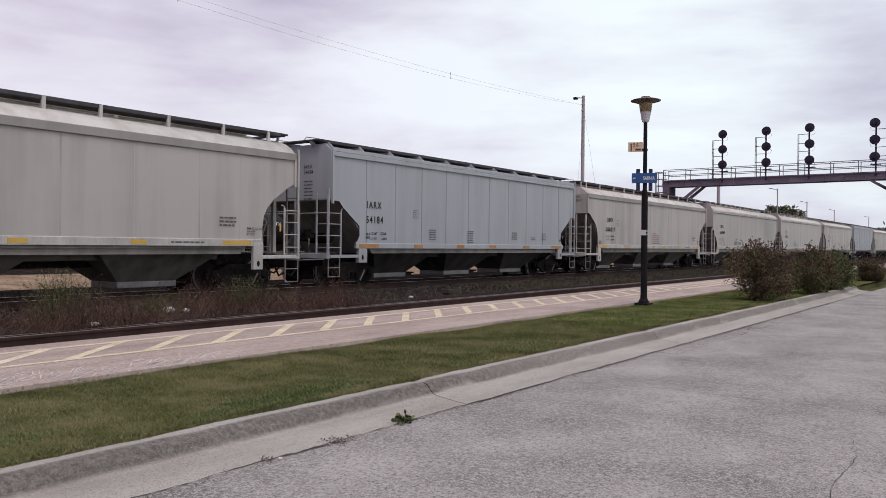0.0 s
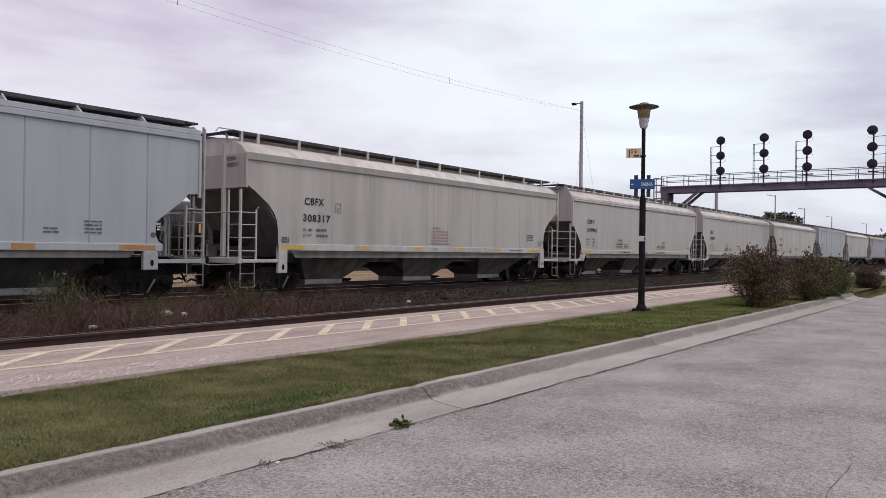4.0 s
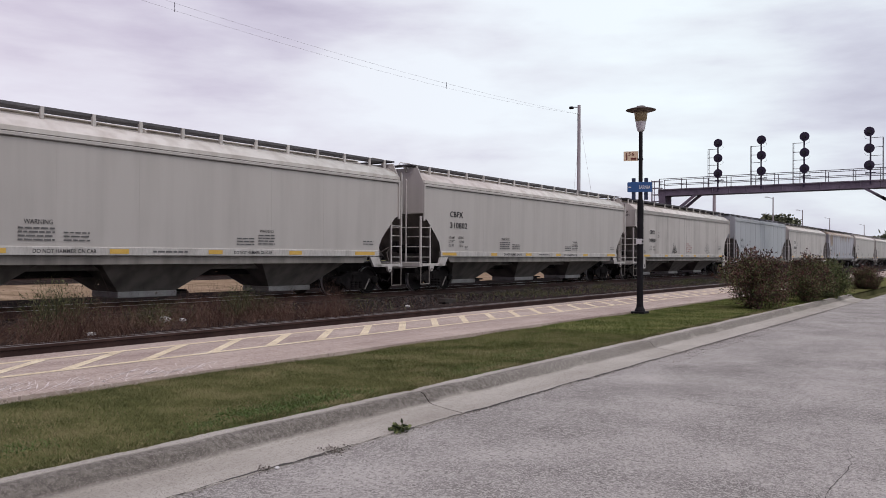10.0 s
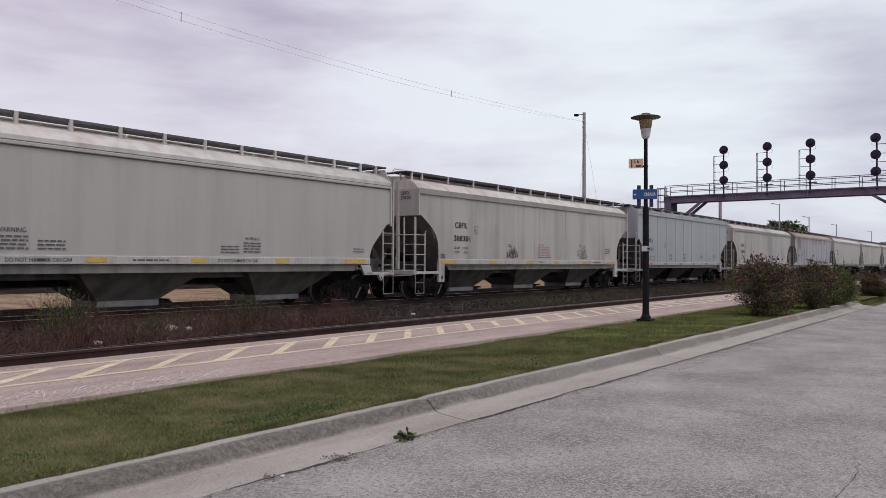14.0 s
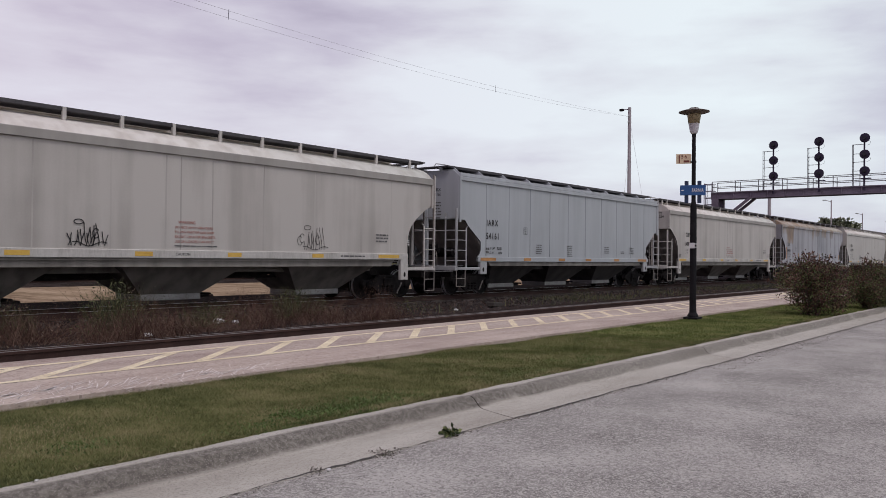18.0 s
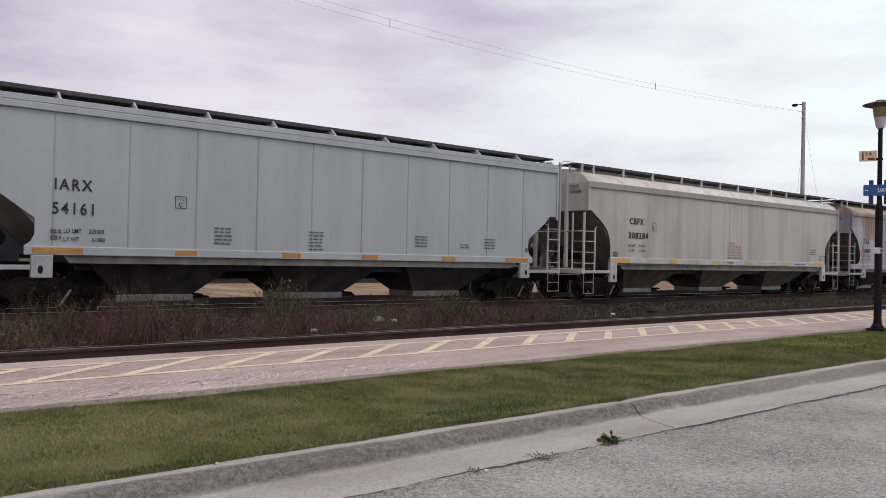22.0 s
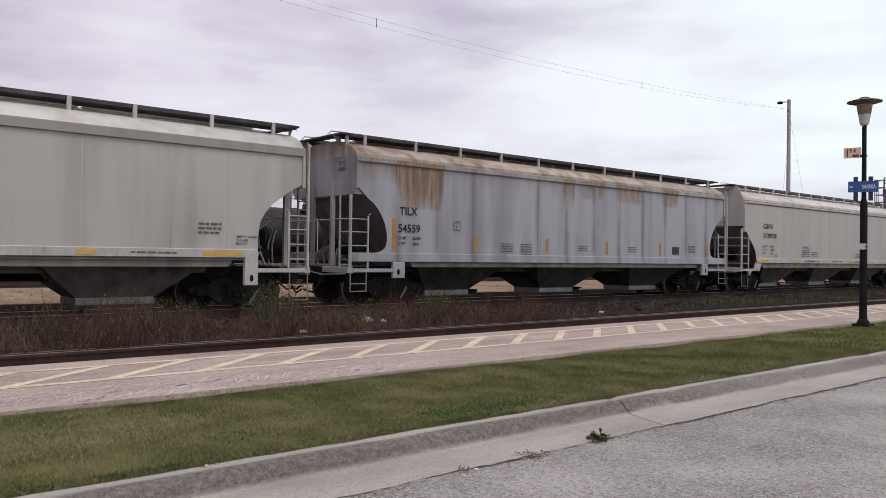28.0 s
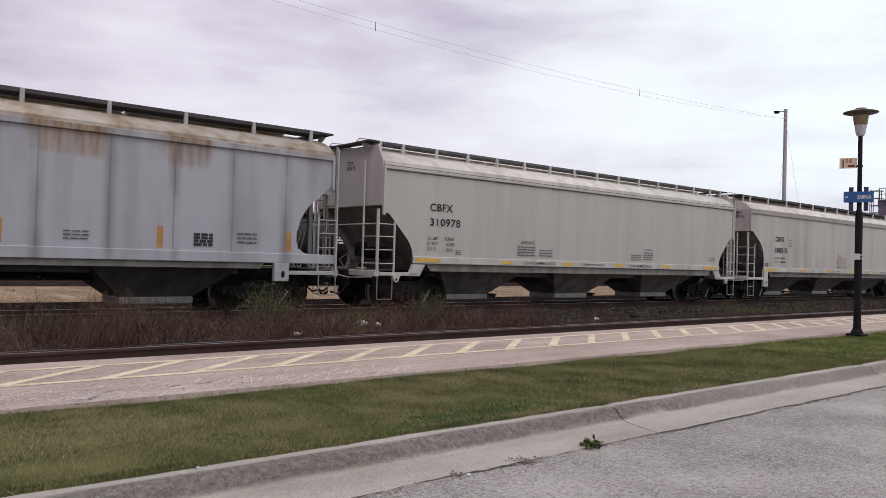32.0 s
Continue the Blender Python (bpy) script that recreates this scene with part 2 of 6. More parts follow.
M = {}
M["asphalt"] = material("worn_asphalt", [(0.153, 0.142, 0.131), (0.294, 0.275, 0.258), (0.460, 0.434, 0.405)], 0.95, scale=0.9, fine=32, low=0.34, high=0.66, bump=0.5, bump_scale=110, speck=[(62, 0.16, (0.16, 0.15, 0.137)), (120, 0.30, (0.54, 0.515, 0.48)), (45, 0.07, (0.50, 0.475, 0.44))], spec=0.15)
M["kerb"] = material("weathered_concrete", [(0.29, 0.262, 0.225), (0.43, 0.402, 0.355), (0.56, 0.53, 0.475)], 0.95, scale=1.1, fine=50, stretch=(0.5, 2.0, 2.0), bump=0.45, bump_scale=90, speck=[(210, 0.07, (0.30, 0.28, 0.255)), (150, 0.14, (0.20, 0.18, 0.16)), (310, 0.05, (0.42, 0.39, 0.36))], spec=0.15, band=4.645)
# near black: the train's shade on the ground is put into this colour
M["shade_bed"] = material("shade_black_ground", [(0.008, 0.007, 0.007), (0.014, 0.012, 0.012), (0.03, 0.026, 0.025)], 1.0, scale=1, fine=18, bump=0.5, bump_scale=30, matte=True)
M["platform"] = material("pinkish_platform_asphalt", [(0.27, 0.20, 0.18), (0.43, 0.347, 0.30), (0.595, 0.50, 0.435)], 0.95, scale=0.9, fine=16, stretch=(0.6, 1.6, 1), bump=0.3, bump_scale=90, speck=[(70, 0.10, (0.56, 0.49, 0.45)), (45, 0.06, (0.24, 0.19, 0.17))], spec=0.15)
M["stripe"] = material("worn_cream_paint", [(0.47, 0.385, 0.27), (0.70, 0.595, 0.41), (0.81, 0.72, 0.53)], 0.95, scale=2.0, fine=25, bump=0.15, bump_scale=90, low=0.34, high=0.62, speck=[(55, 0.10, (0.46, 0.36, 0.32))])
M["scuff"] = material("pale_scuff", [(0.55, 0.47, 0.44), (0.68, 0.61, 0.58), (0.78, 0.72, 0.69)], 0.95, scale=3, fine=40)
M["soil"] = material("lawn_soil", [(0.06, 0.070, 0.026), (0.125, 0.130, 0.052), (0.22, 0.19, 0.10)], 0.95, scale=1.6, fine=45, bump=0.4, bump_scale=40, matte=True)
M["ballast"] = material("dark_ballast", [(0.016, 0.012, 0.011), (0.034, 0.027, 0.025), (0.075, 0.06, 0.055)], 1.0, scale=1.5, fine=24, bump=0.8, bump_scale=30, speck=(26, 0.04, (0.09, 0.078, 0.073)), matte=True)
M["stone"] = material("ballast_stone", [(0.014, 0.011, 0.010), (0.030, 0.024, 0.023), (0.085, 0.072, 0.067)], 0.9, scale=6, fine=40, bump=0.3, per="island")
M["sand"] = material("dry_sandy_ground", [(0.11, 0.075, 0.05), (0.29, 0.212, 0.143), (0.46, 0.36, 0.26)], 0.95, scale=0.5, fine=2.6, stretch=(2.2, 0.45, 1),  bump=0.4, bump_scale=15, matte=True)
M["field"] = material("far_field", [(0.06, 0.07, 0.03), (0.12, 0.12, 0.06), (0.20, 0.18, 0.10)], 0.95, scale=0.05, fine=0.8, bump=0.2, bump_scale=3, matte=True)
M["rail_side"] = material("rusty_rail", [(0.022, 0.011, 0.009), (0.042, 0.022, 0.018), (0.08, 0.045, 0.037)], 0.95, scale=2, fine=40, bump=0.2)
M["rail_top"] = material("dull_rail_head", [(0.12, 0.10, 0.095), (0.2, 0.18, 0.17), (0.3, 0.28, 0.27)], 0.5, metal=0.5, scale=3, fine=30, bump=0.05)
M["bright_steel"] = material("polished_steel", [(0.4, 0.39, 0.39), (0.55, 0.55, 0.55), (0.68, 0.68, 0.68)], 0.4, metal=0.45, scale=3, fine=30, bump=0.05)
M["tie"] = material("old_tie_timber", [(0.03, 0.025, 0.02), (0.06, 0.05, 0.045), (0.10, 0.085, 0.07)], 0.95, scale=2, fine=20, stretch=(6, 1, 6), bump=0.4, per="object")
M["beige"] = car_paint("beige_car_paint", (0.495, 0.466, 0.435), (0.31, 0.285, 0.26), 0.6, stain=0.8)
M["beige_clean"] = car_paint("light_beige_car_paint", (0.485, 0.460, 0.428), (0.37, 0.345, 0.32), 0.45)
M["beige_dusty"] = car_paint("dusty_beige_car_paint", (0.505, 0.476, 0.442), (0.28, 0.255, 0.23), 0.6, stain=0.7)
M["bluegrey"] = car_paint("blue_grey_car_paint", (0.405, 0.428, 0.445), (0.31, 0.327, 0.34), 0.5)
M["rusted"] = car_paint("rust_streaked_grey_paint", (0.40, 0.40, 0.43), (0.225, 0.22, 0.232), 0.7, rust=0.82, stain=0.8)
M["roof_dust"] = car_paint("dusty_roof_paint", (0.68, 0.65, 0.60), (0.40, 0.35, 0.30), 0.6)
M["roof_blue"] = car_paint("blue_grey_roof_paint", (0.45, 0.475, 0.50), (0.30, 0.31, 0.32), 0.5)
M["roof_rust"] = car_paint("rusty_roof_paint", (0.47, 0.42, 0.36), (0.24, 0.145, 0.078), 0.95)
M["seam"] = car_paint("grimy_seam", (0.48, 0.452, 0.42), (0.25, 0.232, 0.21), 0.9, stain=0.9)
M["seam_blue"] = car_paint("grimy_blue_seam", (0.315, 0.338, 0.352), (0.22, 0.235, 0.245), 0.8)
M["seam_lilac"] = car_paint("grimy_lilac_seam", (0.35, 0.35, 0.38), (0.20, 0.195, 0.21), 0.7, rust=0.5)
# hopper paints: the underside's shade is put into these colours, along with grime
M["hopper"] = car_paint("shaded_grimy_hopper_paint", (0.205, 0.186, 0.166), (0.08, 0.072, 0.063), 0.85)
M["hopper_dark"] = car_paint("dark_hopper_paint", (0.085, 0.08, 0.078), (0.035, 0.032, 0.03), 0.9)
# darker than the body: the chord's shade is put into the colour
M["chord"] = car_paint("shaded_top_chord", (0.35, 0.33, 0.305), (0.25, 0.235, 0.215), 0.6)
# dark paint for the shade in the eave's grooves
M["groove_shade"] = car_paint("groove_shade", (0.20, 0.185, 0.165), (0.10, 0.09, 0.08), 0.8)
# body beige made dark: the shade below the ends, with grime, is in it
M["slope"] = car_paint("shaded_slope_sheet", (0.29, 0.265, 0.235), (0.11, 0.098, 0.087), 0.7)
M["outlet"] = material("galvanised_outlet", [(0.2, 0.19, 0.18), (0.33, 0.32, 0.31), (0.45, 0.44, 0.43)], 0.6, metal=0.3, scale=2, fine=20)
M["white_steel"] = material("chipped_white_paint", [(0.27, 0.25, 0.225), (0.47, 0.45, 0.42), (0.62, 0.60, 0.565)], 0.7, scale=2, fine=18, stretch=(1, 1, 0.3), low=0.26)
M["grey_steel"] = material("grey_painted_steel", [(0.2, 0.2, 0.2), (0.33, 0.335, 0.34), (0.45, 0.455, 0.46)], 0.6, scale=2, fine=18, low=0.2)
M["step_steel"] = material("rusty_step_steel", [(0.10, 0.085, 0.075), (0.22, 0.20, 0.18), (0.36, 0.335, 0.31)], 0.8, scale=3, fine=20, low=0.25)
M["pipe_pale"] = material("pale_pipe_paint", [(0.22, 0.21, 0.19), (0.38, 0.365, 0.34), (0.5, 0.485, 0.46)], 0.7, scale=3, fine=20, low=0.25)
M["grating"] = material("dark_grating", [(0.07, 0.065, 0.07), (0.12, 0.115, 0.12), (0.2, 0.19, 0.195)], 0.7, metal=0.4, scale=2, fine=30)
M["board_dark"] = material("dark_board_steel", [(0.035, 0.033, 0.036), (0.065, 0.061, 0.066), (0.12, 0.114, 0.118)], 0.8, metal=0.2, scale=2, fine=30)
M["reflector"] = material("yellow_reflector", [(0.42, 0.24, 0.05), (0.62, 0.38, 0.07), (0.72, 0.48, 0.12)], 0.5, scale=3, fine=25, low=0.2)
M["reflector_orange"] = material("orange_reflector", [(0.26, 0.11, 0.035), (0.42, 0.19, 0.05), (0.52, 0.27, 0.09)], 0.5, scale=3, fine=25, low=0.2)
M["truck"] = material("grimy_cast_steel", [(0.007, 0.006, 0.006), (0.014, 0.012, 0.012), (0.038, 0.033, 0.031)], 0.9, scale=3, fine=25, bump=0.3, spec=0.15)
M["wheel"] = material("dark_wheel_steel", [(0.005, 0.0045, 0.0045), (0.011, 0.0095, 0.0095), (0.024, 0.021, 0.02)], 0.85, metal=0.0, spec=0.12, scale=3, fine=25)
M["ink"] = material("black_stencil_paint", [(0.018, 0.017, 0.018), (0.028, 0.027, 0.029), (0.06, 0.058, 0.06)], 0.7, scale=4, fine=30)
M["ink_grey"] = material("faded_stencil_paint", [(0.07, 0.068, 0.067), (0.115, 0.112, 0.11), (0.18, 0.175, 0.172)], 0.7, scale=4, fine=30)
M["ink_red"] = material("faded_red_stencil_paint", [(0.25, 0.07, 0.06), (0.34, 0.12, 0.10), (0.4, 0.2, 0.17)], 0.7, scale=4, fine=30)
M["ink_white"] = material("white_stencil_paint", [(0.5, 0.5, 0.5), (0.65, 0.65, 0.65), (0.75, 0.75, 0.75)], 0.7, scale=4, fine=30)
M["tank"] = material("black_tank_paint", [(0.012, 0.011, 0.012), (0.022, 0.02, 0.021), (0.045, 0.042, 0.042)], 0.55, scale=1, fine=12)
M["lamp_black"] = material("black_lamp_post_paint", [(0.004, 0.004, 0.005), (0.008, 0.007, 0.009), (0.02, 0.018, 0.022)], 0.7, scale=3, fine=30, spec=0.2)
M["lamp_cap"] = material("brown_lamp_cap", [(0.05, 0.035, 0.03), (0.09, 0.065, 0.055), (0.14, 0.11, 0.09)], 0.5, scale=4, fine=30)
M["lamp_amber"] = material("amber_lamp_bowl", [(0.22, 0.165, 0.085), (0.31, 0.245, 0.14), (0.38, 0.32, 0.20)], 0.35, scale=4, fine=20)
M["lamp_white"] = material("frosted_lamp_bowl", [(0.45, 0.44, 0.46), (0.58, 0.57, 0.59), (0.68, 0.67, 0.69)], 0.3, scale=4, fine=20)
M["sign_blue"] = material("station_sign_blue", [(0.018, 0.07, 0.20), (0.028, 0.10, 0.27), (0.05, 0.14, 0.33)], 0.45, scale=4, fine=30)
M["sign_dark"] = material("dark_blue_sign_post", [(0.012, 0.022, 0.05), (0.02, 0.034, 0.075), (0.035, 0.05, 0.1)], 0.5, scale=4, fine=30)
M["sign_cream"] = material("cream_sign", [(0.55, 0.42, 0.28), (0.68, 0.54, 0.37), (0.76, 0.63, 0.46)], 0.5, scale=4, fine=30)
M["sign_brown"] = material("dark_red_sign_ink", [(0.10, 0.02, 0.015), (0.15, 0.035, 0.025), (0.2, 0.06, 0.045)], 0.6)
M["gantry"] = material("weathered_gantry_steel", [(0.10, 0.082, 0.11), (0.17, 0.142, 0.185), (0.25, 0.215, 0.265)], 0.7, scale=0.8, fine=9, bump=0.1)
M["gantry_light"] = material("galvanised_handrail", [(0.06, 0.053, 0.065), (0.10, 0.09, 0.11), (0.15, 0.14, 0.16)], 0.6, metal=0.2, scale=2, fine=12)
M["signal"] = material("black_signal_target", [(0.017, 0.011, 0.03), (0.028, 0.019, 0.048), (0.05, 0.04, 0.075)], 0.6, scale=3, fine=20)
M["lens_dark"] = material("dark_signal_lens", [(0.012, 0.012, 0.016), (0.02, 0.02, 0.026), (0.035, 0.034, 0.04)], 0.15, scale=3, fine=20)
M["pole_wood"] = material("grey_pole_timber", [(0.24, 0.215, 0.225), (0.38, 0.35, 0.365), (0.50, 0.47, 0.485)], 0.9, scale=2, fine=20, stretch=(4, 4, 0.3), bump=0.3)
M["wire"] = material("grey_wire", [(0.34, 0.33, 0.36), (0.44, 0.43, 0.46), (0.52, 0.51, 0.54)], 0.6, scale=4, fine=20)
M["grass"] = material("mown_grass", [(0.062, 0.076, 0.029), (0.146, 0.156, 0.062), (0.29, 0.250, 0.135)], 0.9, scale=1.5, fine=7, bump=0.0, per="patch", low=0.39, high=0.62, spec=0.1)
M["grass_fresh"] = material("fresh_mown_grass", [(0.064, 0.092, 0.026), (0.150, 0.190, 0.058), (0.29, 0.285, 0.12)], 0.9, scale=1.1, fine=6, bump=0.0, per="patch", low=0.37, high=0.64, spec=0.1)
M["tuft"] = material("fresh_grass", [(0.05, 0.085, 0.022), (0.095, 0.16, 0.04), (0.15, 0.22, 0.07)], 0.8, scale=2, fine=8, bump=0.0, per="island")
M["straw"] = material("dry_grass", [(0.25, 0.195, 0.10), (0.39, 0.315, 0.18), (0.53, 0.44, 0.275)], 0.9, scale=0.9, fine=6, bump=0.0, per="island")
M["weed"] = material("brown_dry_weeds", [(0.034, 0.019, 0.0155), (0.088, 0.049, 0.038), (0.18, 0.115, 0.086)], 0.95, scale=0.9, fine=4, bump=0.0, per="mix", low=0.36, high=0.64, spec=0.1)
M["weed_pale"] = material("pale_weed_heads", [(0.065, 0.042, 0.034), (0.135, 0.092, 0.072), (0.25, 0.185, 0.14)], 0.95, scale=0.9, fine=4, bump=0.0, per="mix", low=0.36, high=0.64, spec=0.1)
M["weed_green"] = material("green_weeds", [(0.028, 0.036, 0.013), (0.064, 0.076, 0.029), (0.14, 0.14, 0.06)], 0.8, scale=0.8, fine=5, bump=0.0, per="island")
M["leaf_red"] = material("reddish_shrub_leaves", [(0.030, 0.012, 0.011), (0.082, 0.036, 0.029), (0.18, 0.095, 0.07)], 0.8, scale=1.2, fine=6, bump=0.0, per="island")
M["leaf_green"] = material("green_shrub_leaves", [(0.024, 0.038, 0.011), (0.075, 0.105, 0.034), (0.18, 0.205, 0.08)], 0.8, scale=1.2, fine=6, bump=0.0, per="island")
M["leaf_far"] = material("distant_tree_leaves", [(0.045, 0.058, 0.032), (0.10, 0.115, 0.065), (0.18, 0.19, 0.115)], 0.8, scale=0.4, fine=2, bump=0.0, per="island")
M["bark"] = material("grey_brown_bark", [(0.04, 0.03, 0.022), (0.08, 0.06, 0.045), (0.13, 0.10, 0.08)], 0.9, scale=3, fine=20, bump=0.4)
M["litter"] = material("pale_litter", [(0.4, 0.39, 0.38), (0.6, 0.59, 0.58), (0.75, 0.74, 0.73)], 0.8, scale=5, fine=20)
M["crack"] = material("dark_crack_filler", [(0.035, 0.031, 0.028), (0.065, 0.058, 0.053), (0.12, 0.108, 0.098)], 0.95, scale=4, fine=40)
M["crumb"] = material("dirt_crumbs", [(0.12, 0.105, 0.090), (0.23, 0.205, 0.182), (0.40, 0.37, 0.335)], 0.95, scale=6, fine=40, bump=0.2, per="island")
M["graffiti"] = material("black_spray_paint", [(0.02, 0.02, 0.02), (0.035, 0.034, 0.034), (0.09, 0.088, 0.085)], 0.7, scale=4, fine=12)


# ---- mesh helpers ----
def part(name, bm, mat, parent=None, label="", smooth=False):
    me = bpy.data.meshes.new(name)
    bmesh.ops.recalc_face_normals(bm, faces=bm.faces)
    if smooth:
        for f in bm.faces:
            f.smooth = True
    bm.to_mesh(me)
    bm.free()
    me.materials.append(mat)
    ob = new(name, me)
    if parent is not None:
        ob.parent = parent
    if label:
        ob["label"] = label
    return ob


def raw(name, verts, faces, mat, parent=None):
    me = bpy.data.meshes.new(name)
    me.from_pydata([tuple(v) for v in verts], [], [tuple(f) for f in faces])
    me.materials.append(mat)
    ob = new(name, me)
    if parent is not None:
        ob.parent = parent
    return ob


def thing(name, m, label, category, group="", kind=""):
    ob = new(name)
    ob.matrix_world = m
    ob.empty_display_size = 0.2
    return tagged(ob, label, category, group, kind)


def box(bm, x0, x1, y0, y1, z0, z1, bevel=0.0):
    vs = [bm.verts.new(p) for p in ((x0, y0, z0), (x1, y0, z0), (x1, y1, z0), (x0, y1, z0), (x0, y0, z1), (x1, y0, z1), (x1, y1, z1), (x0, y1, z1))]
    fs = [bm.faces.new([vs[i] for i in q]) for q in ((3, 2, 1, 0), (4, 5, 6, 7), (0, 1, 5, 4), (1, 2, 6, 5), (2, 3, 7, 6), (3, 0, 4, 7))]
    if bevel:
        es = list({e for f in fs for e in f.edges})
        bmesh.ops.bevel(bm, geom=es, offset=bevel, segments=1, affect="EDGES")
    return bm


def B(*a, **k):
    return box(bmesh.new(), *a, **k)


def prism(bm, pts, a, b, axis="y", bevel=0.0):
    """Extrude a polygon: axis y takes (x, z) points, axis x takes (y, z), axis z takes (x, y)."""
    def at(p, v):
        return {"y": (p[0], v, p[1]), "x": (v, p[0], p[1]), "z": (p[0], p[1], v)}[axis]
    lo = [bm.verts.new(at(p, a)) for p in pts]
    hi = [bm.verts.new(at(p, b)) for p in pts]
    fs = [bm.faces.new(lo), bm.faces.new(hi[::-1])]
    for i in range(len(pts)):
        j = (i + 1) % len(pts)
        fs.append(bm.faces.new((lo[i], hi[i], hi[j], lo[j])))
    if bevel:
        bmesh.ops.bevel(bm, geom=list({e for f in fs[:2] for e in f.edges}), offset=bevel, segments=1, affect="EDGES")
    return bm


def rod(bm, a, b, r, n=6, r2=None):
    a, b = Vector(a), Vector(b)
    d = (b - a).normalized()
    u = d.orthogonal().normalized()
    v = d.cross(u)
    r2 = r if r2 is None else r2
    ra = [bm.verts.new(a + (u * math.cos(k * math.tau / n) + v * math.sin(k * math.tau / n)) * r) for k in range(n)]
    rb = [bm.verts.new(b + (u * math.cos(k * math.tau / n) + v * math.sin(k * math.tau / n)) * r2) for k in range(n)]
    for k in range(n):
        j = (k + 1) % n
        bm.faces.new((ra[k], ra[j], rb[j], rb[k]))
    bm.faces.new(ra[::-1])
    bm.faces.new(rb)
    return bm


def rods(pts, r, n=6):
    bm = bmesh.new()
    for a, b in zip(pts, pts[1:]):
        rod(bm, a, b, r, n)
    return bm


def tube(pts, r, n=5):
    """One closed tube along the points."""
    bm = bmesh.new()
    pts = [Vector(p) for p in pts]
    rings = []
    for i, p in enumerate(pts):
        d = (pts[min(i + 1, len(pts) - 1)] - pts[max(i - 1, 0)]).normalized()
        u = d.cross(Vector((0, 0, 1)) if abs(d.z) < 0.9 else Vector((1, 0, 0))).normalized()
        v = d.cross(u)
        rings.append([bm.verts.new(p + (u * math.cos(k * math.tau / n) + v * math.sin(k * math.tau / n)) * r) for k in range(n)])
    for p, q in zip(rings, rings[1:]):
        for k in range(n):
            bm.faces.new((p[k], p[(k + 1) % n], q[(k + 1) % n], q[k]))
    bm.faces.new(rings[0][::-1])
    bm.faces.new(rings[-1])
    return bm


def lathe(profile, n=20, axis="z", centre=(0, 0, 0), bm=None):
    """Turn (radius, height) points about an axis."""
    bm = bm or bmesh.new()
    c = Vector(centre)
    rings = []
    for r, h in profile:
        ring = []
        for k in range(n):
            a, b = r * math.cos(k * math.tau / n), r * math.sin(k * math.tau / n)
            ring.append(bm.verts.new(c + Vector({"z": (a, b, h), "y": (a, h, b), "x": (h, a, b)}[axis])))
        rings.append(ring)
    for p, q in zip(rings, rings[1:]):
        for k in range(n):
            j = (k + 1) % n
            bm.faces.new((p[k], p[j], q[j], q[k]))
    bm.faces.new(rings[0][::-1])
    bm.faces.new(rings[-1])
    return bm


def lettering(name, text, size, m, mat, parent=None, align="LEFT", wide=1.0, space=1.0, label="", bold=0.012):
    """Flat painted writing as a mesh; m puts its lower left corner, x along the words and y up."""
    if not text.strip():
        return None
    cu = bpy.data.curves.new(name, "FONT")
    cu.body, cu.size, cu.align_x, cu.space_character = text, size, align, space
    cu.resolution_u, cu.offset = 3, bold * size
    ob = bpy.data.objects.new(name, cu)
    me = bpy.data.meshes.new_from_object(ob)
    bpy.data.objects.remove(ob)
    bpy.data.curves.remove(cu)
    me.transform(m @ Matrix.Diagonal((wide, 1, 1, 1)))
    me.materials.clear()
    me.materials.append(mat)
    made = new(name, me)
    if parent is not None:
        made.parent = parent
    if label:
        made["label"] = label
    return made


# ---- ground, road, kerb, lawn, platform ----
def structure(ob, label, category):
    return tagged(ob, label, category, kind="structure")


ground = structure(part("ground", box(bmesh.new(), -2500, 2500, -2500, 2500, -1.2, -0.30), M["field"]), "flat dry grassy ground reaching the horizon", "ground")
road = structure(part("road", box(bmesh.new(), -70, 140, -60, 4.168, -0.45, -0.162), M["asphalt"]), "worn grey asphalt car park with pale aggregate", "road")
yard = structure(part("yard", box(bmesh.new(), -120, 400, 26.0, 37.5, -0.45, -0.212), M["sand"]), "dry sandy yard ground beside the tracks", "ground")


def crack(points, w, z, jitter=0.02):
    rng = random.Random(len(points) * 7 + int(points[0][0] * 10))
    bm = bmesh.new()
    fine = []
    for (x0, y0), (x1, y1) in zip(points, points[1:]):
        for k in range(6):
            f = k / 6
            fine.append((x0 + (x1 - x0) * f + rng.uniform(-jitter, jitter), y0 + (y1 - y0) * f + rng.uniform(-jitter, jitter)))
    prev = None
    for i, (x, y) in enumerate(fine):
        ww = w * rng.uniform(0.3, 1.2)
        nx, ny = fine[min(i + 1, len(fine) - 1)][1] - fine[max(i - 1, 0)][1], fine[max(i - 1, 0)][0] - fine[min(i + 1, len(fine) - 1)][0]
        ln = math.hypot(nx, ny) or 1.0
        a, b = bm.verts.new((x - ww * nx / ln, y - ww * ny / ln, z)), bm.verts.new((x + ww * nx / ln, y + ww * ny / ln, z))
        if prev:
            bm.faces.new((prev[0], prev[1], b, a))
        prev = (a, b)
    return bm


for pts, w in (([(7.86, 3.98), (8.16, 2.92), (8.14, 2.2), (8.25, 1.22), (8.22, 0.5), (8.4, -1.5)], 0.0045), ([(6.9, 1.0), (6.29, 0.91), (5.63, 0.94), (4.6, 0.8)], 0.003),
               ([(3.4, 2.6), (4.6, 1.7), (5.0, 0.4)], 0.003)):
    part("crack", crack(pts, w, -0.158), M["crack"], road)

